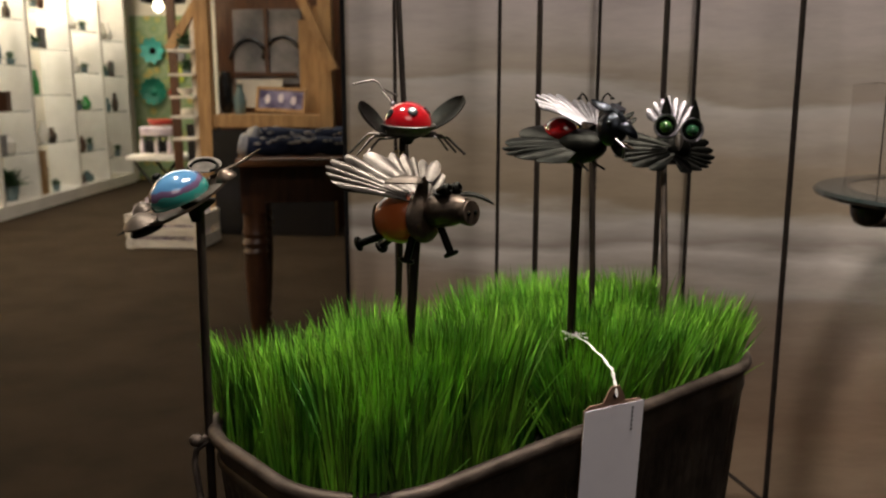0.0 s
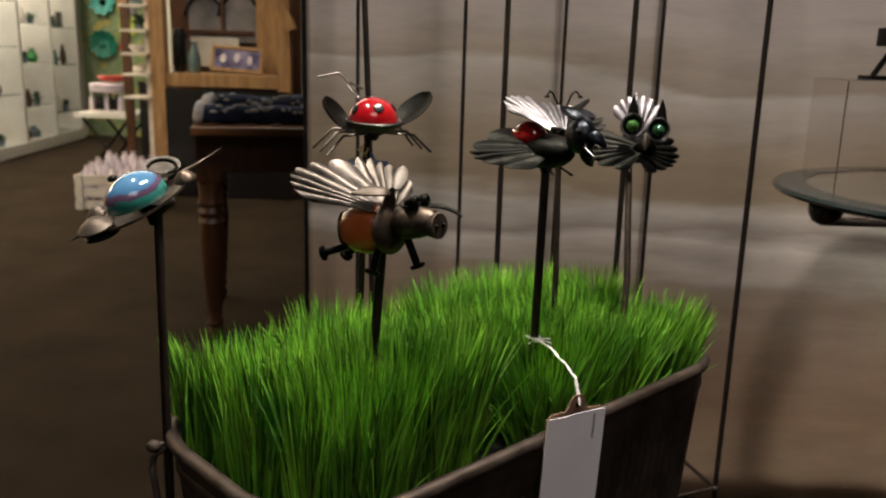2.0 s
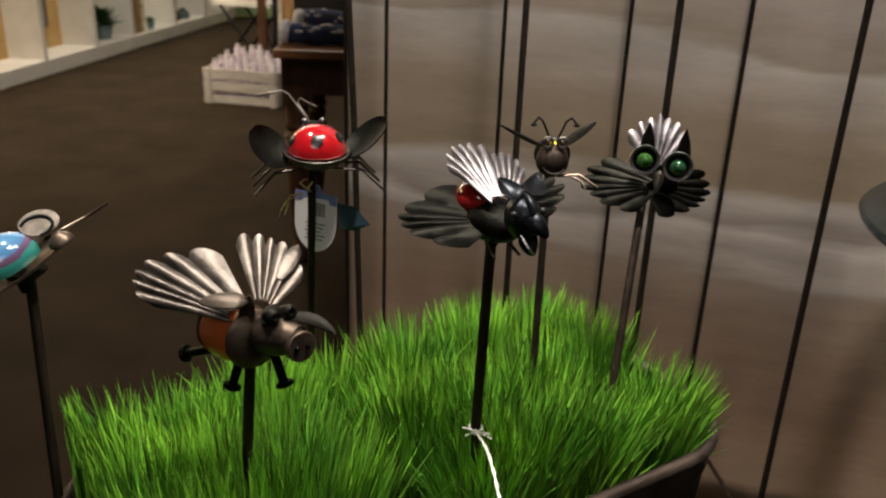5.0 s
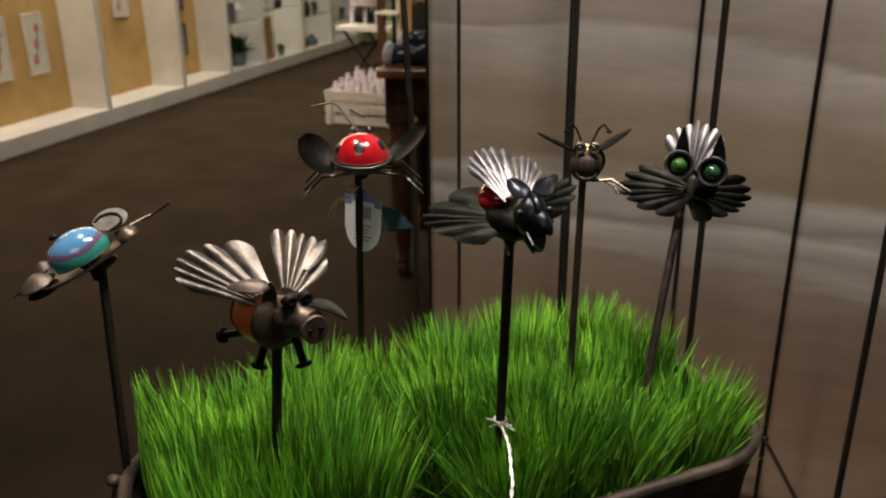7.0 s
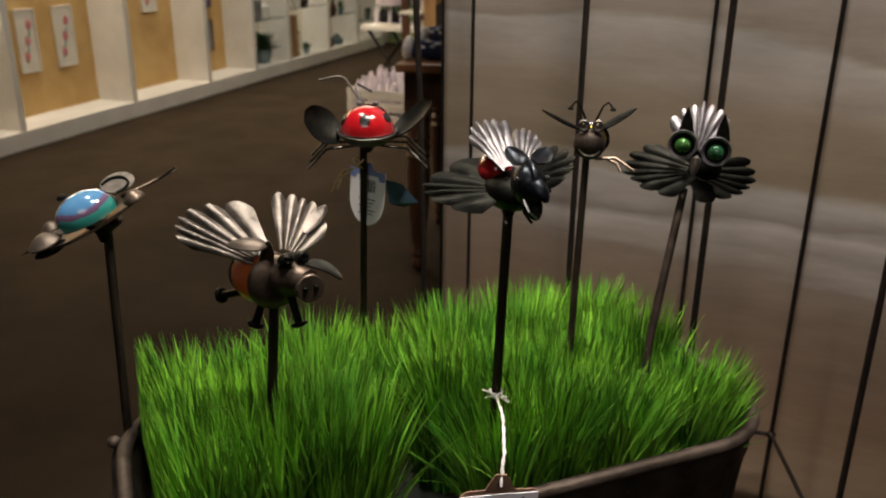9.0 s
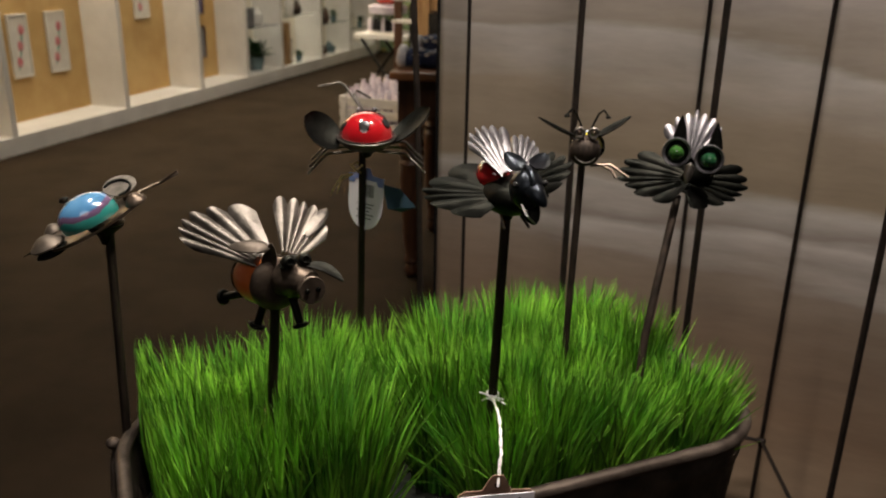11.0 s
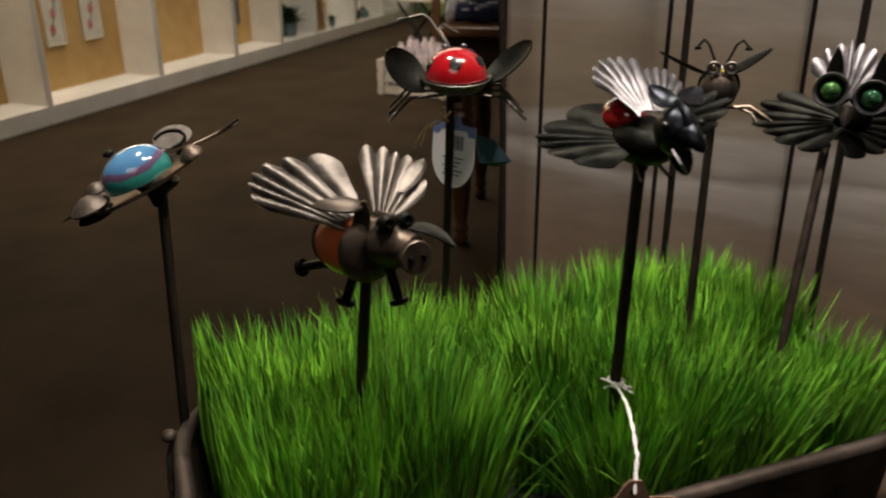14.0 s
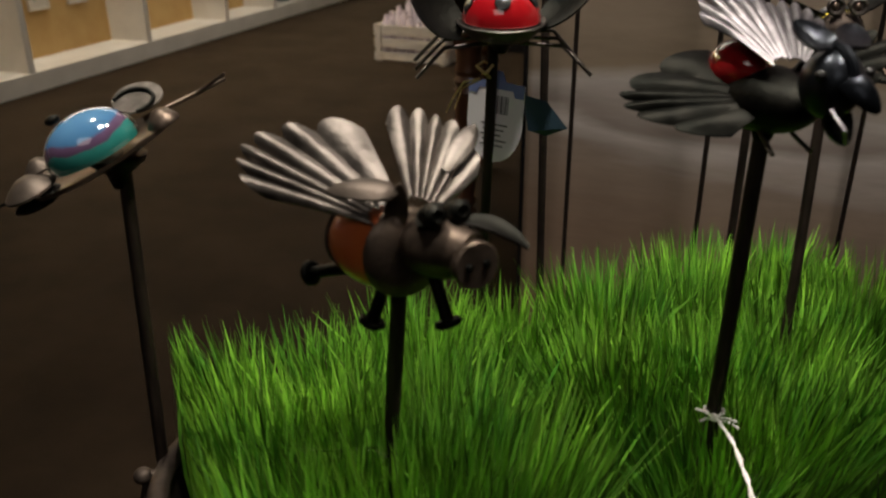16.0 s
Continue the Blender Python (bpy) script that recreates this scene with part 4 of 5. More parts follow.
with P("head", crow, M_BLUEBLACK, "blued steel ball head") as bm:
    ball(bm, HC, (0.0168, 0.0150, 0.0180), CQ.to_quaternion(), u=24, v=16)
with P("crest_seam", LAST["head"], M_BLUEBLACK) as bm:
    tube(bm, [HC + CQ @ Vector((0.0165 * math.sin(radians(a)), 0, 0.0184 * math.cos(radians(a)))) for a in range(-30, 100, 13)], 0.0032, 8)
for s, t in ((1, (-0.022, 0.026, 0.026)), (-1, (-0.016, -0.014, 0.030))):
    with P("ear_leaf", LAST["head"], M_BLUEBLACK, "leaf-shaped steel ear") as bm:
        leaf(bm, HC + CQ @ Vector((0.004, 0.006 * s, 0.018)), HC + CQ @ Vector(t), (0.2, -0.4, 0.8), 0.017, cup=0.35, n=8, k=4)
with P("upper_beak", LAST["head"], M_BLUEBLACK, "folded steel upper beak") as bm:
    leaf(bm, HC + CQ @ Vector((0.010, 0, 0.004)), (0.210, 0.820, 0.904), CQ @ Vector((0.3, 0, 0.95)), 0.018, cup=-0.8, n=8, k=3, blunt=0.3)
with P("lower_beak", LAST["head"], M_DARK, "folded steel lower beak") as bm:
    leaf(bm, HC + CQ @ Vector((0.006, 0, -0.012)), (0.199, 0.830, 0.884), CQ @ Vector((0.5, 0, 0.85)), 0.019, cup=0.8, n=8, k=3, blunt=0.3)
with P("beak_edge", LAST["lower_beak"], M_SILVER, "bright ground steel edge") as bm:
    tube(bm, [HC + CQ @ Vector((0.014, -0.0095, -0.010)), HC + CQ @ Vector((0.024, -0.008, -0.018)), (0.1985, 0.8295, 0.885)], 0.0011, 6)
for s in (-1, 1):
    with P("eye", LAST["head"], M_BLACK, "black bead eye") as bm:
        ball(bm, HC + CQ @ Vector((0.009, 0.0135 * s, 0.006)), (0.003, 0.003, 0.003), u=10, v=8)
    with P("foot_wire", crow, M_STEEL, "bent wire foot") as bm:
        tube(bm, [CC + CQ @ Vector((0.01, 0.008 * s, -0.016)), CC + CQ @ Vector((0.024, 0.01 * s, -0.024)), CC + CQ @ Vector((0.036, 0.012 * s, -0.030))], 0.0014, 6)

nudge(crow, 0.003, 0.002, 0.002)

# bee with a smile
bee = thing("bee_stake", (0.19, 1.003, 0.55), "small smiling metal bee ornament on an iron stake", "garden stake", "garden stakes in the planter")
stake_rod(bee, [(0.192, 0.99, 0.52), (0.19, 1.003, 0.714), (0.186, 1.03, 0.885)], 0.004)
EC = Vector((0.189, 1.028, 0.897))
EQ = frame3((0.28, -0.93, 0.16))
with P("face", bee, M_IRON, "round bronzed face") as bm:
    ball(bm, EC, (0.015, 0.0172, 0.0172), EQ.to_quaternion(), u=22, v=14)
with P("smile", LAST["face"], M_STEEL, "bent wire smile") as bm:
    tube(bm, [EC + EQ @ Vector((0.0125, 0.013 * math.sin(radians(a)), -0.0125 * math.cos(radians(a)))) for a in range(-62, 63, 12)], 0.0011, 6)
for s in (-1, 1):
    with P("eye_ring", LAST["face"], M_STEEL, "washer eye") as bm:
        c = EC + EQ @ Vector((0.011, 0.0075 * s, 0.0195))
        tube(bm, [c + EQ @ Vector((0, 0.0048 * math.cos(radians(a)), 0.0048 * math.sin(radians(a)))) for a in range(0, 380, 20)], 0.0018, 6)
    with P("pupil", LAST["eye_ring"], M_BRONZE, "bronzed bead pupil") as bm:
        ball(bm, c + EQ @ Vector((-0.002, 0, 0)), (0.003, 0.0042, 0.0042), u=12, v=8)
    with P("antenna", LAST["face"], M_DARK, "wire antenna with nail head") as bm:
        b0 = EC + EQ @ Vector((0.002, 0.003 * s, 0.020))
        tube(bm, [b0, b0 + EQ @ Vector((0, 0.009 * s, 0.020)), b0 + EQ @ Vector((0.002, 0.014 * s, 0.024)), b0 + EQ @ Vector((0.004, 0.019 * s, 0.018))], 0.0013, 6)
        lathe(bm, [(0.0032, 0), (0.0032, 0.002), (0.0012, 0.003)], Matrix.Translation(b0 + EQ @ Vector((0.004, 0.019 * s, 0.0155))), 10)
with P("body", bee, M_YELLOW, "yellow striped body") as bm:
    ball(bm, EC + EQ @ Vector((-0.026, 0.004, 0.004)), (0.020, 0.0165, 0.0155), EQ.to_quaternion())
for q in (-0.020, -0.032):
    with P("stripe", LAST["body"], M_BLACK, "black stripe") as bm:
        k = math.sqrt(1 - ((q + 0.026) / 0.02) ** 2) * 1.03
        tube(bm, [EC + EQ @ Vector((q, 0.004 + 0.0165 * k * math.cos(radians(a)), 0.004 + 0.0155 * k * math.sin(radians(a)))) for a in range(0, 380, 20)], 0.0026, 6)
for tip, b0 in (((0.131, 1.04, 0.926), (0.178, 1.036, 0.909)), ((0.226, 1.075, 0.93), (0.196, 1.04, 0.91))):
    with P("wing", bee, M_DARK, "dark leaf-shaped wing") as bm:
        leaf(bm, b0, tip, (0.05, 0.2, 0.95), 0.017, cup=0.3, n=8, k=3)
with P("arm", bee, M_BRONZE, "bent wire arms") as bm:
    tube(bm, [EC + EQ @ Vector((0, 0.006, -0.016)), EC + EQ @ Vector((0.002, 0.028, -0.014)), EC + EQ @ Vector((0.006, 0.048, -0.027))], 0.0018, 6)
    tube(bm, [EC + EQ @ Vector((0, 0.02, -0.016)), EC + EQ @ Vector((0.004, 0.030, -0.020)), EC + EQ @ Vector((0.008, 0.034, -0.028))], 0.0016, 6)

nudge(bee, 0.0, 0.018, 0.009)

# owl
owl = thing("owl_stake", (0.279, 1.0, 0.55), "dark metal owl ornament with green glass eyes", "garden stake", "garden stakes in the planter")
stake_rod(owl, [(0.276, 0.985, 0.52), (0.281, 1.0, 0.715), (0.287, 1.085, 0.85)], 0.0045)
OC = Vector((0.294, 1.09, 0.872))
OQ = frame3((0.06, -0.98, 0.12))
with P("body", owl, M_DARK, "dark steel body") as bm:
    ball(bm, OC + Vector((0.003, 0.004, 0.002)), (0.016, 0.026, 0.022), OQ.to_quaternion())
for r0, a, m, b, sd in (((0.306, 1.076, 0.873), (0.248, 1.098, 0.896), (0.219, 1.074, 0.864), (0.280, 1.060, 0.842), 11), ((0.286, 1.076, 0.873), (0.342, 1.118, 0.886), (0.355, 1.112, 0.852), (0.306, 1.060, 0.840), 12)):
    with P("wing", owl, M_DARK, "dark scalloped steel wing") as bm:
        wing(bm, r0, a, m, b, 7, 0.0012, 0.05, q0=0.2, scallop=0.12, seed=sd)
with P("crest", owl, M_SILVER, "bright scalloped steel crest") as bm:
    wing(bm, (0.296, 1.078, 0.888), (0.258, 1.100, 0.916), (0.294, 1.118, 0.939), (0.328, 1.102, 0.920), 7, 0.0016, 0.08, scallop=0.15, seed=7)
for (x, y, z), mt, lb in (((0.2835, 1.060, 0.903), M_GREEN_GLASS, "bright green glass eye"), ((0.3175, 1.064, 0.898), M_TEAL_GLASS, "dark green glass eye")):
    with P("eye_socket", owl, M_SILVER, "dished steel eye socket") as bm:
        lathe(bm, [(0.0125, -0.006), (0.0148, -0.002), (0.0158, 0.001), (0.0150, 0.0026), (0.0128, 0.0015), (0.0120, -0.004)], Matrix.Translation((x, y + 0.004, z + 0.001)) @ (OQ @ Vector((1, 0, 0))).to_track_quat("Z", "Y").to_matrix().to_4x4(), 24)
    with P("eye", LAST["eye_socket"], mt, lb) as bm:
        ball(bm, (x, y + 0.002, z), (0.0084, 0.0070, 0.0084), u=22, v=14)
    with P("socket_cup", LAST["eye_socket"], M_DARK) as bm:
        lathe(bm, [(0.004, -0.009), (0.0122, -0.004), (0.0122, -0.001), (0.009, -0.002)], Matrix.Translation((x, y + 0.004, z + 0.001)) @ (OQ @ Vector((1, 0, 0))).to_track_quat("Z", "Y").to_matrix().to_4x4(), 20)
    with P("ear_horn", owl, M_DARK, "pointed steel ear") as bm:
        lathe(bm, [(0.008, 0.0), (0.0055, 0.014), (0.0005, 0.028)], Matrix.Translation((x + (0.004 if x > 0.3 else 0.001), y + 0.010, z + 0.012)) @ Matrix.Diagonal((1, 0.6, 1, 1)), 12)
with P("beak", owl, M_STEEL, "small folded steel beak") as bm:
    leaf(bm, (0.3, 1.058, 0.896), (0.299, 1.047, 0.874), (0, -1, 0.2), 0.010, cup=-0.9, n=5, k=2, blunt=0.3)

nudge(owl, -0.002, 0.014, 0.004)

# swing tag on the crow's stake
tag2 = thing("white_swing_tag", (0.189, 0.769, 0.649), "blank white paper tag on brown card hung by white string", "price tag")
GN = Vector((0.50, -0.866, 0)).normalized()
GX = Vector((0, 0, 1)).cross(GN).normalized()
GD = (Vector((0, 0, -1)) - GX * 0.05).normalized()
GO = Vector((0.197, 0.778, 0.658))
with P("brown_card", tag2, M_KRAFT, "brown card backing with a hole tab", False) as bm:
    pts = [(-0.029, 0.017), (-0.024, 0.0125), (-0.011, 0.012), (-0.007, 0.002), (-0.004, -0.004), (0.004, -0.004), (0.007, 0.002), (0.011, 0.012), (0.025, 0.0125), (0.029, 0.016), (0.029, 0.125), (-0.029, 0.125)]
    vs = [bm.verts.new(GO + GX * (1.24 * x) + GD * y) for x, y in pts]
    bm.faces.new(vs)
    r = bmesh.ops.extrude_face_region(bm, geom=bm.faces[:])
    bmesh.ops.translate(bm, vec=-GN * 0.0015, verts=[g for g in r["geom"] if isinstance(g, bmesh.types.BMVert)])
with P("eyelet", tag2, M_BLACK) as bm:
    lathe(bm, [(0.0028, 0), (0.0028, 0.0006)], Matrix.Translation(GO + GD * 0.006) @ GN.to_track_quat("Z", "Y").to_matrix().to_4x4(), 12)
with P("white_paper", tag2, M_PAPER, "blank white paper face", False) as bm:
    vs = [bm.verts.new(GO + GX * (1.24 * x) + GD * y + GN * 0.0016) for x, y in ((-0.029, 0.017), (0.0285, 0.0145), (0.0285, 0.124), (-0.0295, 0.124))]
    bm.faces.new(vs)
    r = bmesh.ops.extrude_face_region(bm, geom=bm.faces[:])
    bmesh.ops.translate(bm, vec=-GN * 0.0008, verts=[g for g in r["geom"] if isinstance(g, bmesh.types.BMVert)])
bars(tag2, "text_bar", M_INK, GO, GX, -GD, [(0.0205, -0.0225 - 0.0046 * i, 0.0226, -0.0192 - 0.0046 * i) for i in range(6)], 0.0018)
with P("string", tag2, M_STRING, "twisted white string") as bm:
    kn = Vector((0.158, 0.8625, 0.688))
    for off in (Vector((0.0012, 0, 0)), Vector((-0.0012, 0.0006, 0.0004))):
        pts = [kn, Vector((0.167, 0.850, 0.689)), Vector((0.178, 0.832, 0.684)), Vector((0.187, 0.810, 0.680)), Vector((0.194, 0.793, 0.675)), Vector((0.196, 0.783, 0.667)), GO + GD * 0.006 + GN * 0.003]
        fine = []
        for a, b in zip(pts, pts[1:]):
            for i in range(4):
                fine.append(a.lerp(b, i / 4) + off * math.cos(len(fine) * 1.2) + Vector((0, 0, 0.0009 * math.sin(len(fine) * 1.2))))
        tube(bm, fine + [pts[-1]], 0.0008, 6)
    for e in ((-0.012, -0.004, 0.006), (-0.009, -0.004, -0.003), (0.014, -0.006, 0.005), (0.016, -0.004, -0.001)):
        tube(bm, [kn, kn + Vector(e) * 0.6 + Vector((0, 0, 0.001)), kn + Vector(e)], 0.001, 6)
    tube(bm, [Vector((0.1565, 0.870, 0.688)) + Vector((0.0062 * math.cos(radians(a)), 0.0062 * math.sin(radians(a)), 0.0006 * (a % 50) / 10)) for a in range(0, 400, 25)], 0.0012, 6)
    ball(bm, kn, (0.003, 0.003, 0.0028), u=10, v=8)

# ---- glass table with a clear box ----
gt = thing("glass_table", (0.9, 1.29, 0), "round glass table with dark edge on a black post", "table")
DM = Matrix.Translation((0.876, 1.302, 0.788))
with P("glass_top", gt, M_GLASS, "round clear glass top") as bm:
    lathe(bm, [(0.262, 0.0), (0.262, 0.012)], DM, 72)
with P("edge_band", gt, M_GLASSEDGE, "dark bevelled glass edge") as bm:
    lathe(bm, [(0.2625, -0.001), (0.302, -0.001), (0.313, 0.003), (0.315, 0.008), (0.310, 0.0128), (0.2625, 0.013)], DM, 72)
    for f in [f for f in bm.faces if len(f.verts) > 10]:
        bm.faces.remove(f)
    inner = [v for v in bm.verts if abs((v.co - DM.translation).xy.length - 0.2625) < 0.001]
    lo = sorted([v for v in inner if v.co.z < 0.7915], key=lambda v: math.atan2(v.co.y - 1.302, v.co.x - 0.876))
    hi = sorted([v for v in inner if v.co.z >= 0.7915], key=lambda v: math.atan2(v.co.y - 1.302, v.co.x - 0.876))
    for i in range(len(lo)):
        bm.faces.new((lo[i], lo[(i + 1) % len(lo)], hi[(i + 1) % len(hi)], hi[i]))
with P("post", gt, M_RACK) as bm:
    lathe(bm, [(0.16, 0.0), (0.16, 0.012), (0.03, 0.02), (0.02, 0.03), (0.02, 0.766), (0.05, 0.773), (0.05, 0.7865)], Matrix.Translation((0.93, 1.31, 0)), 24)
for a in (195, 315, 75):
    with P("pad", gt, M_BLACK, "black rubber pad") as bm:
        lathe(bm, [(0.006, -0.030), (0.018, -0.024), (0.024, -0.012), (0.025, -0.0015)], DM @ Matrix.Translation((0.285 * math.cos(radians(a)), 0.285 * math.sin(radians(a)), 0)), 18)
    with P("arm", gt, M_RACK) as bm:
        tube(bm, [(0.93, 1.31, 0.751), (0.876 + 0.285 * math.cos(radians(a)), 1.302 + 0.285 * math.sin(radians(a)), 0.764)], 0.007, 8)
clear = thing("clear_display_box", (0.79, 1.33, 0.785), "empty clear acrylic display riser", "display box")
for nm, b in (("side_panel", (0.672, 1.335, 0.7855, 0.674, 1.48, 0.948)), ("side_panel", (0.853, 1.335, 0.7855, 0.855, 1.48, 0.948)), ("front_panel", (0.6745, 1.335, 0.7855, 0.8525, 1.337, 0.948)), ("back_panel", (0.6745, 1.478, 0.7855, 0.8525, 1.48, 0.948)), ("top_panel", (0.672, 1.335, 0.9485, 0.855, 1.48, 0.9505))):
    with P(nm, clear, M_ACRYLIC, "", False) as bm:
        box(bm, *b, 0.0004)
fig = thing("metal_ornament", (0.76, 1.40, 0.9525), "dark metal ornament on a splayed foot", "ornament")
with P("foot_plate", fig, M_DARK) as bm:
    box(bm, 0.722, 1.37, 0.9508, 0.80, 1.42, 0.957, 0.001)
for s in (0.735, 0.787):
    with P("strut", fig, M_DARK) as bm:
        tube(bm, [(s, 1.395, 0.956), (0.766, 1.395, 1.008)], 0.005, 8)
with P("block", fig, M_DARK) as bm:
    box(bm, 0.742, 1.375, 1.005, 0.80, 1.415, 1.035, 0.003)
card = thing("price_card", (0.74, 1.2, 0.786), "small folded white price card", "card")
with P("card_face", card, M_PAPER, "", False) as bm:
    vs = [bm.verts.new(v) for v in ((0.70, 1.155, 0.7865), (0.775, 1.145, 0.7865), (0.778, 1.172, 0.803), (0.705, 1.182, 0.803))]
    bm.faces.new(vs)
    r = bmesh.ops.extrude_face_region(bm, geom=bm.faces[:])
    bmesh.ops.translate(bm, vec=(0, 0, -0.001), verts=[g for g in r["geom"] if isinstance(g, bmesh.types.BMVert)])

for ob in (clear, fig, card):
    nudge(ob, 0.004, 0.057, 0.016)

# ---- the shop behind ----
table = thing("oak_table", (-0.3, 2.85, 0), "dark oak table with turned legs", "table")
TT = 0.742
with P("tabletop", table, M_OAK, "warm brown wooden top", False) as bm:
    box(bm, -0.85, 2.53, TT - 0.026, 0.9, 3.34, TT, 0.006)
with P("apron", table, M_OAKDARK, "", False) as bm:
    box(bm, -0.765, 2.64, TT - 0.155, 0.79, 2.665, TT - 0.027, 0.002)
    box(bm, -0.83, 2.725, TT - 0.155, -0.806, 3.145, TT - 0.027, 0.002)
    box(bm, -0.775, 3.225, TT - 0.155, 0.85, 3.25, TT - 0.027, 0.002)
LEG = [(0.012, 0.0), (0.022, 0.008), (0.026, 0.025), (0.018, 0.045), (0.028, 0.062), (0.020, 0.08), (0.027, 0.12), (0.036, 0.25), (0.041, 0.36), (0.036, 0.40), (0.043, 0.415), (0.036, 0.43), (0.045, 0.448), (0.037, 0.465), (0.044, 0.48), (0.038, 0.50), (0.040, 0.55)]
for x, y in ((-0.805, 2.682), (-0.81, 3.19), (0.83, 2.682), (0.83, 3.19)):
    with P("leg", table, M_OAKDARK, "turned wooden leg") as bm:
        lathe(bm, LEG, Matrix.Translation((x, y, 0)), 20)
        box(bm, x - 0.041, y - 0.041, 0.55, x + 0.041, y + 0.041, TT - 0.028, 0.003)

rug = thing("folded_navy_cloth", (-0.6, 2.65, TT), "folded navy and white patterned cloth on the table", "cloth")
with P("rolled_edge", rug, M_DENIM, "rolled navy edge") as bm:
    tube(bm, [(-0.79 + 0.04 * i, 2.60 + 0.006 * math.sin(i * 1.7), TT + 0.030 + 0.004 * math.sin(i * 2.3)) for i in range(11)], 0.030, 12)
with P("back_fold", rug, M_DENIM, "bunched navy fold") as bm:
    tube(bm, [(-0.77 + 0.045 * i, 2.78 + 0.008 * math.sin(i * 2.1), TT + 0.042 + 0.006 * math.sin(i * 1.1)) for i in range(11)], 0.040, 12)
for c, r in (((-0.795, 2.585, TT + 0.037), 0.037), ((-0.765, 2.69, TT + 0.06), 0.034), ((-0.785, 2.79, TT + 0.045), 0.038)):
    with P("cloth_end", rug, M_CLOTHWHITE, "white rolled end") as bm:
        tube(bm, [Vector(c) + Vector((0.004 * math.sin(a), r * 0.62 * math.cos(a), r * 0.62 * math.sin(a))) for a in [k * math.pi / 8 for k in range(18)]], r * 0.42, 8)
with P("white_motif", rug, M_CLOTHWHITE, "white printed motif") as bm:
    for i in range(0, 88, 2):
        x = -0.75 + 0.0092 * (i % 44)
        yy, zz, rr = ((2.60, 0.030, 0.0302), (2.78, 0.042, 0.0405))[i // 44]
        a = random.uniform(1.6, 3.0)
        ball(bm, (x, yy + rr * math.cos(a), TT + zz + rr * math.sin(a)), (random.uniform(0.006, 0.016), 0.004, random.uniform(0.003, 0.008)), u=8, v=6)

tagged(bpy.data.objects["white_motif"], kind="stuff")
nudge(rug, -0.035, 0.06, 0)
# the table stands askew to the screen
ASKEW = Matrix.Translation((-0.805, 2.682, 0)) @ Matrix.Rotation(radians(15), 4, "Z") @ Matrix.Translation((0.805, -2.682, 0))
for ob in (table, rug):
    ob.matrix_basis = ASKEW @ ob.matrix_basis
crate = thing("slatted_crate", (-2.09, 4.95, 0), "whitewashed slatted wooden crate full of lavender packets", "crate")
CM = Matrix.Translation((-2.326, 4.78, 0)) @ Matrix.Rotation(radians(2), 4, "Z")


def crate_part(name, b, m=M_CRATE, label=""):
    with P(name, crate, m, label, False) as bm:
        box(bm, *b, 0.003)
        bmesh.ops.transform(bm, matrix=CM, verts=bm.verts)


for z0, z1 in ((0.006, 0.055), (0.078, 0.135), (0.150, 0.212)):
    crate_part("slat", (0, 0, z0, 0.48, 0.012, z1))
    crate_part("slat", (0, 0.32, z0, 0.48, 0.332, z1))
for x in (0, 0.468):
    crate_part("end_board", (x, 0.013, 0.004, x + 0.012, 0.319, 0.085))
    crate_part("end_board", (x, 0.013, 0.118, x + 0.012, 0.319, 0.212))
for x in (0.013, 0.431):
    for y in (-0.008, 0.333):
        crate_part("corner_batten", (x, y, 0.0, x + 0.036, y + 0.0075, 0.214))
crate_part("bottom_board", (0.013, 0.013, 0.004, 0.467, 0.319, 0.016))
for i in range(8):
    for j in range(3):
        with P("packet", crate, M_LAVENDER, "lavender cellophane packet") as bm:
            x, y, h = 0.05 + i * 0.054 + random.uniform(-0.008, 0.008), 0.07 + j * 0.09, 0.255 + random.uniform(-0.02, 0.035) + 0.02 * j
            lathe(bm, [(0.022, 0.018), (0.026, 0.12), (0.024, h - 0.03), (0.012, h - 0.012), (0.018, h)], CM @ Matrix.Translation((x, y, 0)) @ Matrix.Rotation(random.uniform(-0.1, 0.1), 4, "X"), 9)

wt = thing("white_side_table", (-2.75, 6.1, 0), "low white folding table with crossed dark legs", "table")
with P("tabletop", wt, M_WHITE, "", False) as bm:
    box(bm, -2.88, 5.95, 0.44, -2.42, 6.4, 0.475, 0.004)
for y in (6.0, 6.34):
    for a, b in ((-2.84, -2.5), (-2.5, -2.84)):
        with P("crossed_leg", wt, M_BLACK, "dark crossed leg") as bm:
            tube(bm, [(a, y, 0.0), (b, y + 0.012 * (a < b), 0.44)], 0.011, 8)
rackb = thing("bottle_carousel", (-2.7, 6.15, 0.475), "rack of small dark bottles under a red dish", "display rack")
with P("base_tray", rackb, M_CRATE) as bm:
    lathe(bm, [(0.16, 0), (0.16, 0.012), (0.15, 0.014)], Matrix.Translation((-2.68, 6.15, 0.476)), 24)
for i in range(7):
    with P("bottle", rackb, M_BLACK if i % 3 else M_LAVENDER, "small bottle") as bm:
        lathe(bm, [(0.018, 0), (0.02, 0.01), (0.02, 0.08), (0.008, 0.1), (0.008, 0.125)], Matrix.Translation((-2.79 + 0.036 * i, 6.06 + 0.015 * (i % 2), 0.49)), 10)
with P("upper_tray", rackb, M_LAVENDER, "pale upper tray of packets") as bm:
    lathe(bm, [(0.02, 0.13), (0.15, 0.15), (0.155, 0.20), (0.13, 0.21)], Matrix.Translation((-2.68, 6.15, 0.476)), 18)
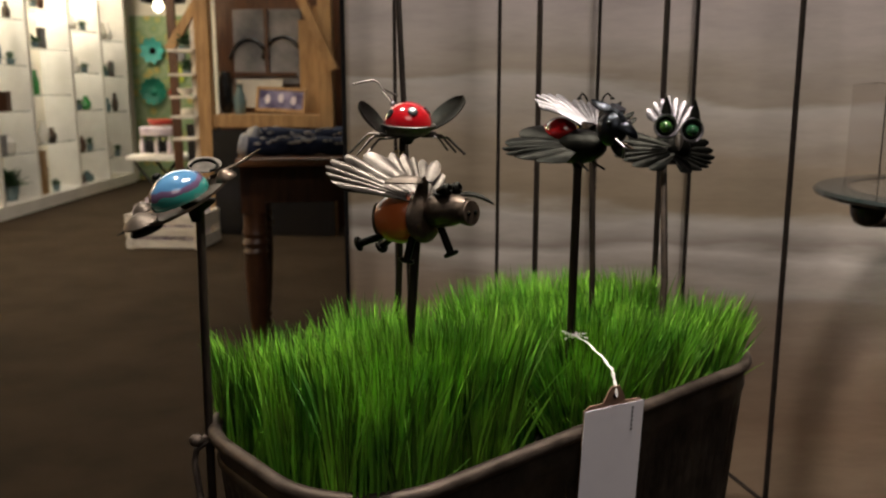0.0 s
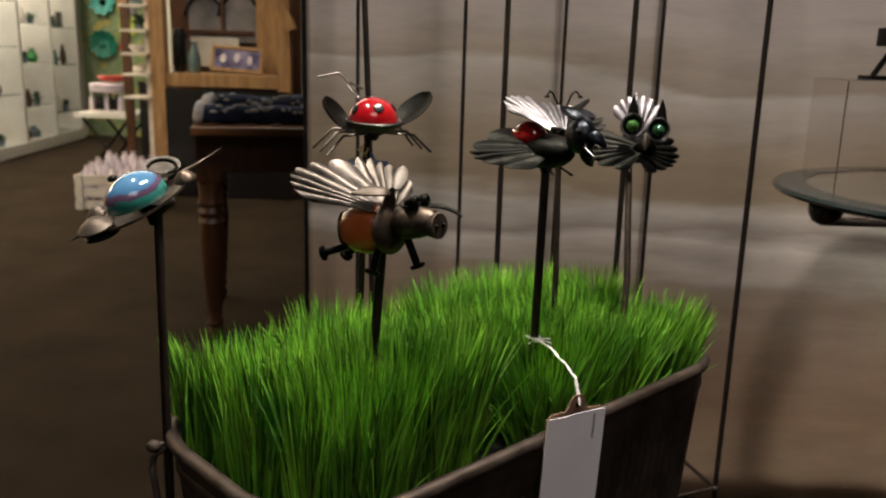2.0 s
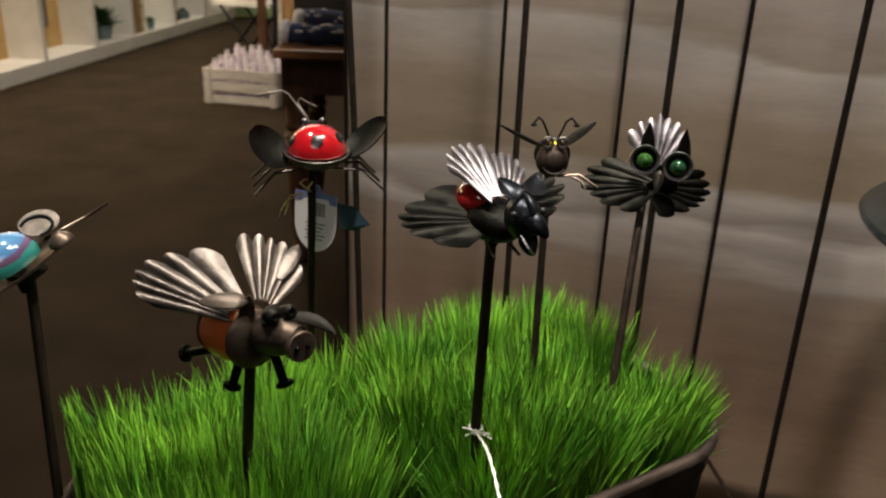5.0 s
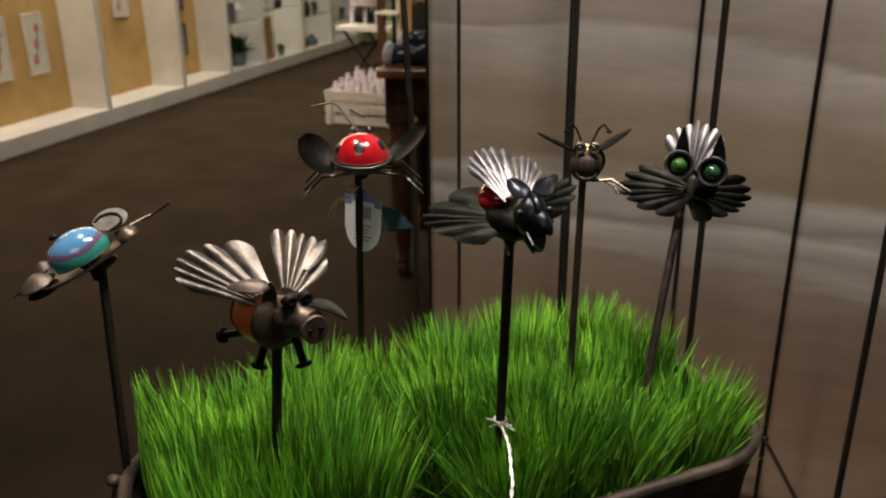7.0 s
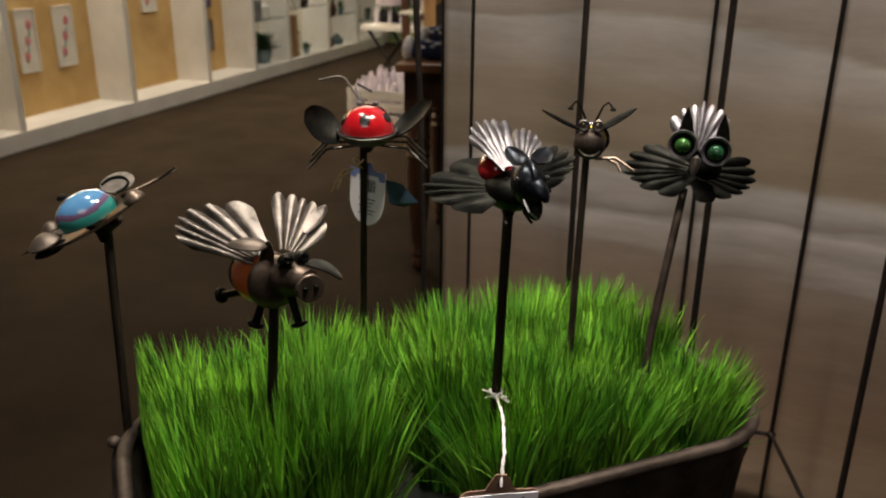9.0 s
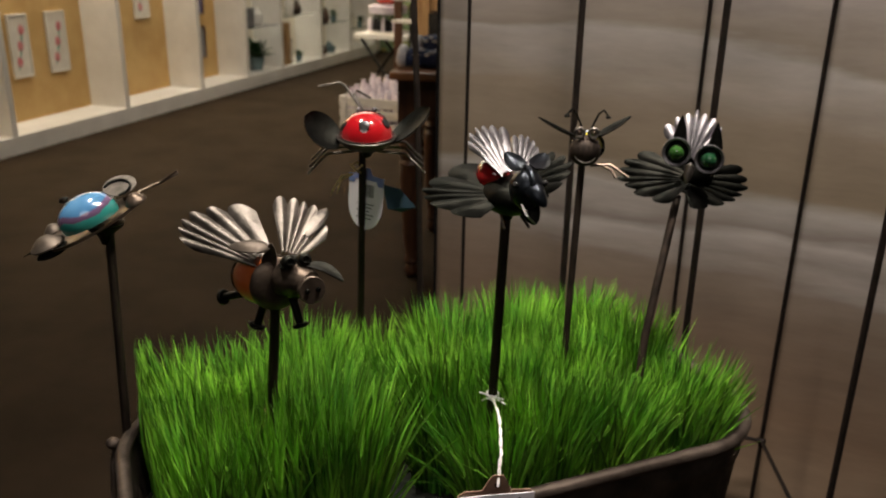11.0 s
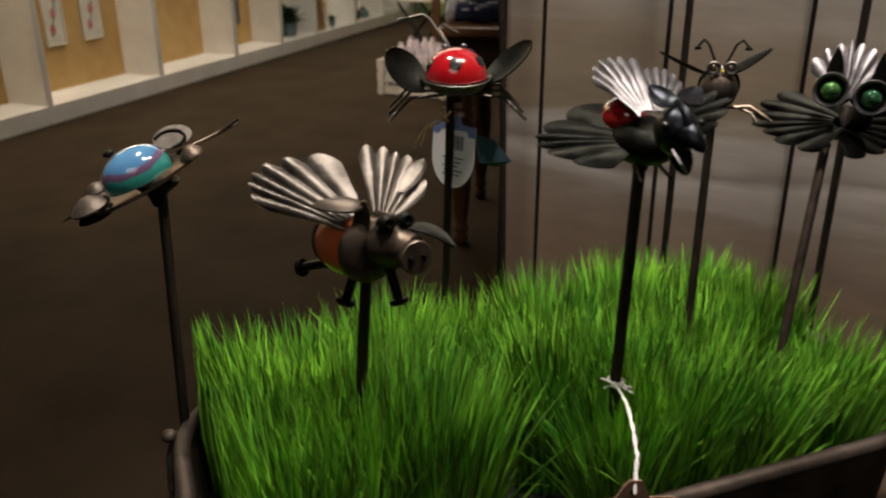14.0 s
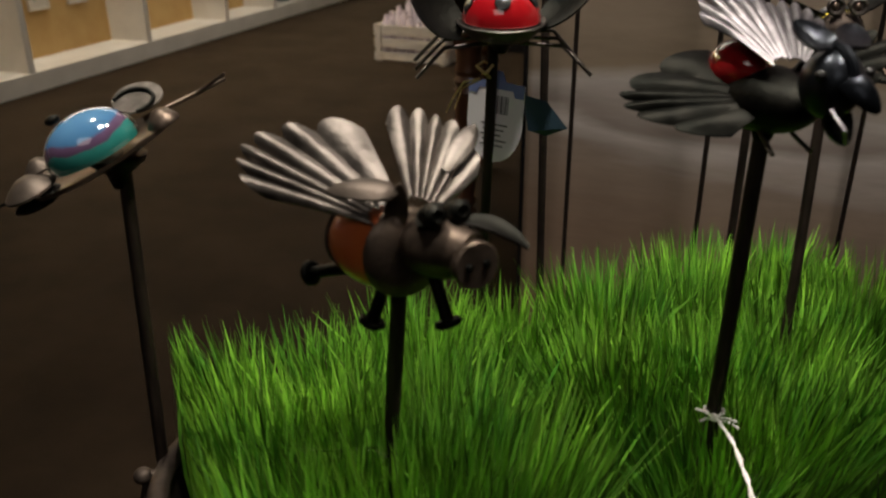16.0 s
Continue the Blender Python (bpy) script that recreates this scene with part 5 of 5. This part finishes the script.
with P("red_dish", rackb, M_REDPAINT, "red enamelled dish") as bm:
    lathe(bm, [(0.02, 0.22), (0.09, 0.225), (0.115, 0.26), (0.11, 0.262), (0.08, 0.24)], Matrix.Translation((-2.66, 6.15, 0.476)), 22)

# patterned panel with enamelled flowers on the end wall
pan = thing("patterned_panel", (-3.78, 8.74, 0), "green and ochre patterned hanging panel", "wall panel")
with P("board", pan, M_PATTERN, "", False) as bm:
    box(bm, -4.10, 8.70, 0.0, -3.40, 8.745, 1.73, 0.004)
with P("edge_batten", pan, M_PAINT, "cream edge batten", False) as bm:
    box(bm, -4.18, 8.69, 0.0, -4.103, 8.745, 1.9, 0.004)


def flower(x, z, r, m, petals, label):
    f = thing("metal_flower", (x, 8.68, z), label, "wall flower", "flowers on the panel")
    with P("petals", f, m) as bm:
        for k in range(petals):
            a = 2 * math.pi * k / petals
            d = Vector((math.cos(a), -0.25, math.sin(a)))
            leaf(bm, Vector((x, 8.685, z)) + d * r * 0.15, Vector((x, 8.685, z)) + d * r, (0, -1, 0), r * 0.62, cup=0.3, n=6, k=3)
    with P("centre", f, M_DARK if m is M_TEAL else m) as bm:
        ball(bm, (x, 8.672, z), (r * 0.24, 0.02, r * 0.24))


flower(-3.85, 1.37, 0.14, M_TEAL, 9, "pale teal enamelled metal flower on the panel")
flower(-3.86, 0.95, 0.15, M_TEALDARK, 12, "dark green enamelled metal flower on the panel")
flower(-3.66, 0.93, 0.05, M_REDPAINT, 6, "small red metal flower on the panel")
lime = thing("lime_plaque", (-3.61, 8.68, 1.13), "square lime green plaque with a round centre", "plaque")
with P("plate", lime, M_LIME, "", False) as bm:
    box(bm, -3.69, 8.672, 1.045, -3.53, 8.695, 1.215, 0.004)
with P("boss", lime, M_YELLOW) as bm:
    ball(bm, (-3.61, 8.668, 1.13), (0.03, 0.012, 0.03))
grey = thing("grey_plaque", (-3.6, 8.68, 1.33), "small grey wall plaque", "plaque")
with P("plate", grey, M_GREYART, "", False) as bm:
    box(bm, -3.67, 8.672, 1.25, -3.5, 8.695, 1.41, 0.004)

# rustic hutch with shelves
hut = thing("rustic_hutch", (-1.48, 5.5, 0), "rustic pine hutch with framed print and shelf", "hutch")
for nm, b in (("post", (-1.94, 5.36, 0, -1.845, 5.44, 2.1)), ("post", (-1.12, 5.36, 0, -1.03, 5.44, 2.1)), ("shelf_plank", (-1.844, 5.37, 0.715, -1.121, 5.72, 0.80)), ("lower_plank", (-1.844, 5.37, 0.3, -1.121, 5.72, 0.34)), ("side_plank", (-1.31, 5.60, 0.801, -1.19, 5.64, 1.42)), ("side_plank", (-1.19, 5.52, 0.801, -1.13, 5.56, 1.5)), ("top_beam", (-1.844, 5.37, 1.62, -1.121, 5.44, 1.75))):
    with P(nm, hut, M_PINE, "", False) as bm:
        box(bm, *b, 0.006)
with P("brace", hut, M_PINE, "diagonal pine brace", False) as bm:
    box(bm, -0.03, -0.02, -0.32, 0.03, 0.02, 0.32, 0.004)
    bmesh.ops.transform(bm, matrix=Matrix.Translation((-1.95, 5.41, 1.48)) @ Matrix.Rotation(radians(35), 4, "Y"), verts=bm.verts)
with P("brace", hut, M_PINE, "diagonal pine brace", False) as bm:
    box(bm, -0.03, -0.02, -0.26, 0.03, 0.02, 0.26, 0.004)
    bmesh.ops.transform(bm, matrix=Matrix.Translation((-1.12, 5.34, 1.32)) @ Matrix.Rotation(radians(-25), 4, "Y"), verts=bm.verts)
with P("back_board", hut, M_OAKDARK, "dark back board", False) as bm:
    box(bm, -1.93, 5.73, 0.0, -1.04, 5.75, 2.1, 0.002)
with P("dark_front", hut, M_BLACK, "dark lower front", False) as bm:
    box(bm, -1.842, 5.335, 0.0, -1.03, 5.352, 0.70, 0.002)
with P("dark_side", hut, M_BLACK, "dark cabinet side", False) as bm:
    box(bm, -2.2, 5.78, 0.0, -1.94, 5.82, 0.72, 0.002)
pr = thing("grey_print", (-1.55, 5.7, 0.8), "large grey framed print of arched shapes", "picture")
with P("sheet", pr, M_GREYART, "grey printed sheet", False) as bm:
    box(bm, -1.80, 5.71, 1.0, -1.32, 5.725, 1.5, 0.002)
with P("frame_rail", pr, M_OAKDARK, "dark frame rail", False) as bm:
    box(bm, -1.80, 5.69, 1.052, -1.36, 5.709, 1.078, 0.002)
    box(bm, -1.575, 5.69, 1.08, -1.55, 5.709, 1.5, 0.002)
for k, (cx0, r0) in enumerate(((-1.69, 0.14), (-1.45, 0.15))):
    with P("arch_line", pr, M_BLACK, "dark arch line") as bm:
        tube(bm, [(cx0 + r0 * math.cos(radians(a)), 5.706, 1.12 + 1.3 * r0 * math.sin(radians(a))) for a in range(15, 166, 10)], 0.012, 6)
ph = thing("framed_photo", (-1.4, 5.42, 0.8), "purple photograph in a slanted wooden frame", "picture frame")
PM = Matrix.Translation((-1.4, 5.45, 0.895)) @ Matrix.Rotation(radians(-14), 4, "X") @ Matrix.Rotation(radians(3), 4, "Y")
with P("photo", ph, M_PURPLE, "dark purple photograph", False) as bm:
    box(bm, -0.15, -0.004, -0.06, 0.15, 0.004, 0.06, 0.001)
    bmesh.ops.transform(bm, matrix=PM, verts=bm.verts)
for b in ((-0.17, -0.01, -0.085, 0.17, 0.008, -0.062), (-0.17, -0.01, 0.062, 0.17, 0.008, 0.082), (-0.17, -0.01, -0.061, -0.151, 0.008, 0.061), (0.151, -0.01, -0.061, 0.17, 0.008, 0.061)):
    with P("frame_rail", ph, M_PINE, "", False) as bm:
        box(bm, *b, 0.002)
        bmesh.ops.transform(bm, matrix=PM, verts=bm.verts)
for k, (x, z) in enumerate(((-0.09, 0.0), (0.0, 0.01), (0.085, -0.005))):
    with P("pale_shape", ph, M_LAVENDER, "pale blurred shape") as bm:
        ball(bm, (x, -0.0045, z), (0.019, 0.001, 0.030), u=12, v=8)
        bmesh.ops.transform(bm, matrix=PM, verts=bm.verts)
vs_ = thing("grey_vase", (-1.68, 5.46, 0.8), "smoky grey glass bottle vase", "vase")
with P("body", vs_, M_VASE) as bm:
    lathe(bm, [(0.03, 0.801), (0.04, 0.83), (0.042, 0.9), (0.026, 0.95), (0.02, 0.985), (0.026, 0.996)], Matrix.Translation((-1.685, 5.46, 0)), 18)
dv = thing("black_vase", (-1.82, 5.5, 0.8), "tall black vase on the hutch shelf", "vase")
with P("body", dv, M_BLACK) as bm:
    lathe(bm, [(0.03, 0.801), (0.05, 0.86), (0.05, 1.02), (0.03, 1.08)], Matrix.Translation((-1.80, 5.52, 0)), 18)
bl = thing("pale_print", (-1.62, 5.66, 0.8), "pale framed print leaning behind the vase", "picture")
with P("sheet", bl, M_ARTPAPER, "", False) as bm:
    box(bm, -1.77, 5.66, 0.84, -1.45, 5.675, 1.03, 0.002)

# ladder shelf beside the hutch
lad = thing("ladder_shelf", (-2.03, 5.4, 0), "narrow white ladder shelf holding small green plants", "shelf")
with P("rail", lad, M_CRATE, "", False) as bm:
    box(bm, -1.985, 5.40, 0.0, -1.945, 5.43, 1.5, 0.003)
with P("dark_backing", lad, M_OAKDARK, "dark backing board", False) as bm:
    box(bm, -2.19, 5.52, 0.0, -2.13, 5.54, 1.8, 0.003)
for z in (0.64, 0.785, 0.915, 1.06, 1.215):
    with P("shelf_board", lad, M_CRATE, "", False) as bm:
        box(bm, -2.12, 5.34, z - 0.012, -1.947, 5.50, z + 0.006, 0.003)


def tuft(name, c, r, h, label, n=26, material=M_LEAF, pot=M_VASE):
    t = thing(name, c, label, "plant")
    with P("pot", t, pot) as bm:
        lathe(bm, [(r * 0.35, 0), (r * 0.5, h * 0.3), (r * 0.46, h * 0.31), (r * 0.3, h * 0.25)], Matrix.Translation(c), 14)
    with P("foliage", t, material) as bm:
        for k in range(n):
            a, e = random.uniform(0, 6.28), random.uniform(0.15, 1.3)
            b0 = Vector(c) + Vector((0, 0, h * 0.28))
            d = Vector((math.cos(a) * math.cos(e), math.sin(a) * math.cos(e), math.sin(e)))
            leaf(bm, b0 + d * r * 0.15, b0 + d * r * random.uniform(0.7, 1.15), (0, 0, 1), r * 0.3, cup=0.2, droop=-0.2, n=4, k=1)


tuft("small_plant", (-2.03, 5.42, 1.2215), 0.09, 0.08, "small leafy green plant on the ladder shelf")
tuft("small_plant", (-2.02, 5.42, 1.0665), 0.08, 0.07, "small leafy green plant on the ladder shelf")
bowl = thing("white_bowl", (-2.04, 5.42, 0.922), "small white bowl on the ladder shelf", "bowl")
with P("body", bowl, M_WHITE) as bm:
    lathe(bm, [(0.02, 0.9215), (0.05, 0.95), (0.055, 0.97), (0.05, 0.97), (0.03, 0.945)], Matrix.Translation((-2.04, 5.42, 0)), 16)
jar = thing("cream_jar", (-2.03, 5.42, 0.79), "low cream jar on the ladder shelf", "jar")
with P("body", jar, M_ARTPAPER) as bm:
    lathe(bm, [(0.04, 0.7915), (0.05, 0.81), (0.045, 0.835), (0.02, 0.84)], Matrix.Translation((-2.03, 5.42, 0)), 16)

for ob in [o for o in scene.objects if o.parent is None and o.location.y < 6 and o.name.split(".")[0] in ("rustic_hutch", "grey_print", "framed_photo", "grey_vase", "black_vase", "pale_print", "ladder_shelf", "small_plant", "white_bowl", "cream_jar")]:
    nudge(ob, -0.12, 0, 0)

# ceiling spotlight with its glowing bulb
M_BULB = bpy.data.materials.new("lit_bulb")
M_BULB.use_nodes = True
M_BULB.node_tree.nodes["Principled BSDF"].inputs["Emission Color"].default_value = (1, 0.85, 0.6, 1)
M_BULB.node_tree.nodes["Principled BSDF"].inputs["Emission Strength"].default_value = 6
sl = thing("track_spotlight", (-3.0, 7.3, 2.95), "black spotlight hanging from the ceiling with lit bulb", "spotlight")
with P("hood", sl, M_BLACK, "black lamp hood") as bm:
    lathe(bm, [(0.03, 0.28), (0.16, 0.2), (0.2, 0.02), (0.19, 0.0), (0.15, 0.18)], Matrix.Translation((-3.1, 7.3, 1.72)), 20)
with P("stem", sl, M_BLACK) as bm:
    tube(bm, [(-3.1, 7.3, 1.98), (-3.1, 7.3, 2.95)], 0.012, 8)
with P("bulb", sl, M_BULB, "glowing bulb") as bm:
    ball(bm, (-3.12, 7.24, 1.68), (0.045, 0.045, 0.055))

# what stands in the wall cases
case_pose = CASE


def in_case(s, d, z):
    return case_pose @ Vector((-d, s, z))


def case_box(owner, name, b, m, label=""):
    with P(name, owner, m, label, False) as bm:
        box(bm, *b, 0.003)
        bmesh.ops.transform(bm, matrix=case_pose, verts=bm.verts)


def picture(s, z, w, h, art, label):
    p = thing("framed_picture", in_case(s, 0.27, z), label, "picture", "pictures in the wall cases")
    x0, x1 = -0.2735, -0.257
    case_box(p, "sheet", (x0, s - w / 2 + 0.012, z - h / 2 + 0.012, x1 - 0.006, s + w / 2 - 0.012, z + h / 2 - 0.012), art)
    for b in ((s - w / 2, z - h / 2, s + w / 2, z - h / 2 + 0.0115), (s - w / 2, z + h / 2 - 0.0115, s + w / 2, z + h / 2), (s - w / 2, z - h / 2 + 0.012, s - w / 2 + 0.0115, z + h / 2 - 0.012), (s + w / 2 - 0.0115, z - h / 2 + 0.012, s + w / 2, z + h / 2 - 0.012)):
        case_box(p, "frame_rail", (x0, b[0], b[1], x1, b[2], b[3]), M_ARTPAPER if art is M_ARTPAPER else M_OAKDARK)
    if art is M_ARTPAPER:
        for k in range(3):
            with P("painted_flower", p, M_PINK, "pink painted flower") as bm:
                ball(bm, in_case(s - 0.02 + 0.02 * k, 0.2625, z - h * 0.25 + h * 0.25 * k), (0.004, 0.022, 0.03), u=10, v=8)
        with P("painted_stem", p, M_TEALDARK, "green painted stem") as bm:
            tube(bm, [in_case(s - 0.03, 0.263, z - h * 0.36), in_case(s + 0.01, 0.262, z), in_case(s + 0.03, 0.263, z + h * 0.3)], 0.004, 6)


picture(0.64, 0.53, 0.15, 0.36, M_ARTPAPER, "narrow cream framed flower painting in a mustard case")
picture(0.94, 0.53, 0.16, 0.36, M_ARTPAPER, "cream framed pink flower painting in a mustard case")
picture(-0.2, 0.62, 0.2, 0.36, M_ARTPAPER, "cream framed flower painting in a mustard case")
picture(1.78, 0.76, 0.16, 0.3, M_ARTPAPER, "small pale framed picture in a mustard case")
picture(2.42, 0.38, 0.22, 0.24, M_GREYART, "dark framed grey picture low in a case")
picture(2.42, 0.72, 0.22, 0.26, M_PURPLE, "dark framed picture in a case")
picture(1.42, 0.95, 0.12, 0.4, M_ARTPAPER, "narrow pale picture in a mustard case")
for a, b, zs in ((2.72, 3.3, (0.47, 0.80, 1.15)), (3.3, 4.08, (0.92, 1.3)), (4.08, 4.75, (0.40, 0.78)), (4.75, 5.4, (0.30, 0.75))):
    for z in zs:
        sh = thing("case_shelf", in_case((a + b) / 2, 0.15, z), "thin clear glass shelf inside a wall case", "shelf", "shelves in the wall cases")
        case_box(sh, "board", (-0.272, a + 0.0215, z - 0.008, -0.02, b - 0.0215, z), M_GLASS)
tuft("potted_plant", tuple(in_case(3.08, 0.15, 0.1005)), 0.16, 0.36, "dark leafy potted plant on the case floor", 44)
for s, d, z, w, h, m, lb in ((2.78, 0.14, 0.8005, 0.2, 0.13, M_OAKDARK, "dark wooden box on a case shelf"), (3.05, 0.13, 0.8005, 0.07, 0.13, M_OAKDARK, "small brown box on a case shelf"), (2.86, 0.14, 0.4705, 0.24, 0.13, M_GREYART, "grey patterned box on a case shelf"), (2.8, 0.16, 0.1005, 0.14, 0.3, M_BLACK, "tall dark box on the case floor"),
                             (3.42, 0.13, 0.4005, 0.1, 0.0, M_VASE, ""), (3.5, 0.12, 0.1005, 0.1, 0.34, M_PINE, "tall wooden box on the case floor"), (3.45, 0.12, 0.58, 0.0, 0.0, M_VASE, "")):
    if h:
        o = thing("display_item", in_case(s, d, z), lb, "box")
        case_box(o, "body", (-d - 0.06, s - w / 2, z, -d + 0.06, s + w / 2, z + h), m)
        case_box(o, "lid", (-d - 0.063, s - w / 2 - 0.003, z + h + 0.0005, -d + 0.063, s + w / 2 + 0.003, z + h + 0.018), m)
for s, z, r, h, m, lb in ((3.55, 0.9205, 0.035, 0.26, M_BOTTLE, "green glass bottle on a case shelf"), (3.63, 0.9205, 0.03, 0.2, M_BOTTLE, "green glass bottle on a case shelf"), (3.48, 0.9205, 0.03, 0.16, M_WHITE, "white vase on a case shelf"), (3.1, 0.4705, 0.05, 0.15, M_WHITE, "white jug on a case shelf"),
                          (4.16, 0.4005, 0.04, 0.3, M_VASE, "smoky glass bottle on a case shelf"), (4.3, 0.1005, 0.06, 0.12, M_OAKDARK, "dark bowl on the case floor"), (4.5, 0.1005, 0.06, 0.1, M_VASE, "smoky bowl on the case floor"), (3.4, 1.3005, 0.05, 0.22, M_BLACK, "dark vase on a case shelf")):
    o = thing("bottle", in_case(s, 0.13, z), lb, "bottle")
    with P("body", o, m) as bm:
        lathe(bm, [(r * 0.8, 0), (r, h * 0.1), (r, h * 0.6), (r * 0.45, h * 0.8), (r * 0.4, h * 0.95), (r * 0.5, h)], Matrix.Translation(in_case(s, 0.13, z)), 14)

goods = random.Random(8)
for a, b, zs in ((2.72, 3.3, (1.15, 1.5)), (3.3, 4.08, (0.1005, 0.52, 1.3, 1.62)), (4.08, 4.75, (0.40, 0.78, 1.12, 1.5)), (4.75, 5.4, (0.30, 0.75, 1.1, 1.45))):
    for z in zs:
        if z > 0.1 and not any(o.name.startswith("case_shelf") and (o.matrix_basis.translation - in_case((a + b) / 2, 0.15, z)).length < 0.02 for o in scene.objects):
            sh = thing("case_shelf", in_case((a + b) / 2, 0.15, z), "thin clear glass shelf inside a wall case", "shelf", "shelves in the wall cases")
            case_box(sh, "board", (-0.272, a + 0.0215, z - 0.008, -0.02, b - 0.0215, z), M_GLASS)
        for k in range(3):
            sp, kind = a + 0.13 + 0.17 * k + goods.uniform(-0.03, 0.03), goods.choice(("vase", "vase", "frame", "plant"))
            base = in_case(sp, 0.10, z + 0.0005)
            if kind == "vase":
                m, w = goods.choice(((M_VASE, "smoky glass"), (M_BOTTLE, "green glass"), (M_OAKDARK, "dark wooden"), (M_BRONZE, "bronzed metal"), (M_WHITE, "white glazed"), (M_ARTPAPER, "cream glazed")))
                r, h = goods.uniform(0.03, 0.05), goods.uniform(0.10, 0.24)
                o = thing("vase", base, w + " vase on a wall case shelf", "vase", "vases in the wall cases")
                with P("body", o, m) as bm:
                    lathe(bm, [(r * 0.6, 0), (r, h * 0.25), (r * 0.9, h * 0.55), (r * 0.4, h * 0.82), (r * 0.5, h)], Matrix.Translation(base), 14)
            elif kind == "frame":
                w, h = goods.uniform(0.10, 0.15), goods.uniform(0.14, 0.22)
                o = thing("standing_picture", base, "small dark framed picture on a wall case shelf", "picture", "pictures on the case shelves")
                case_box(o, "frame_rail", (-0.115, sp - w / 2, z + 0.0005, -0.10, sp + w / 2, z + h), M_OAKDARK)
                case_box(o, "sheet", (-0.0995, sp - w / 2 + 0.015, z + 0.015, -0.096, sp + w / 2 - 0.015, z + h - 0.015), goods.choice((M_GREYART, M_ARTPAPER, M_PURPLE)))
            else:
                tuft("potted_plant", tuple(base), 0.07, 0.16, "small leafy potted plant on a case shelf", 20)

for pane in scene.objects:
    if pane.type == "MESH" and pane.data.materials and pane.data.materials[0] in (M_GLASS, M_ACRYLIC):
        pane.visible_shadow = False
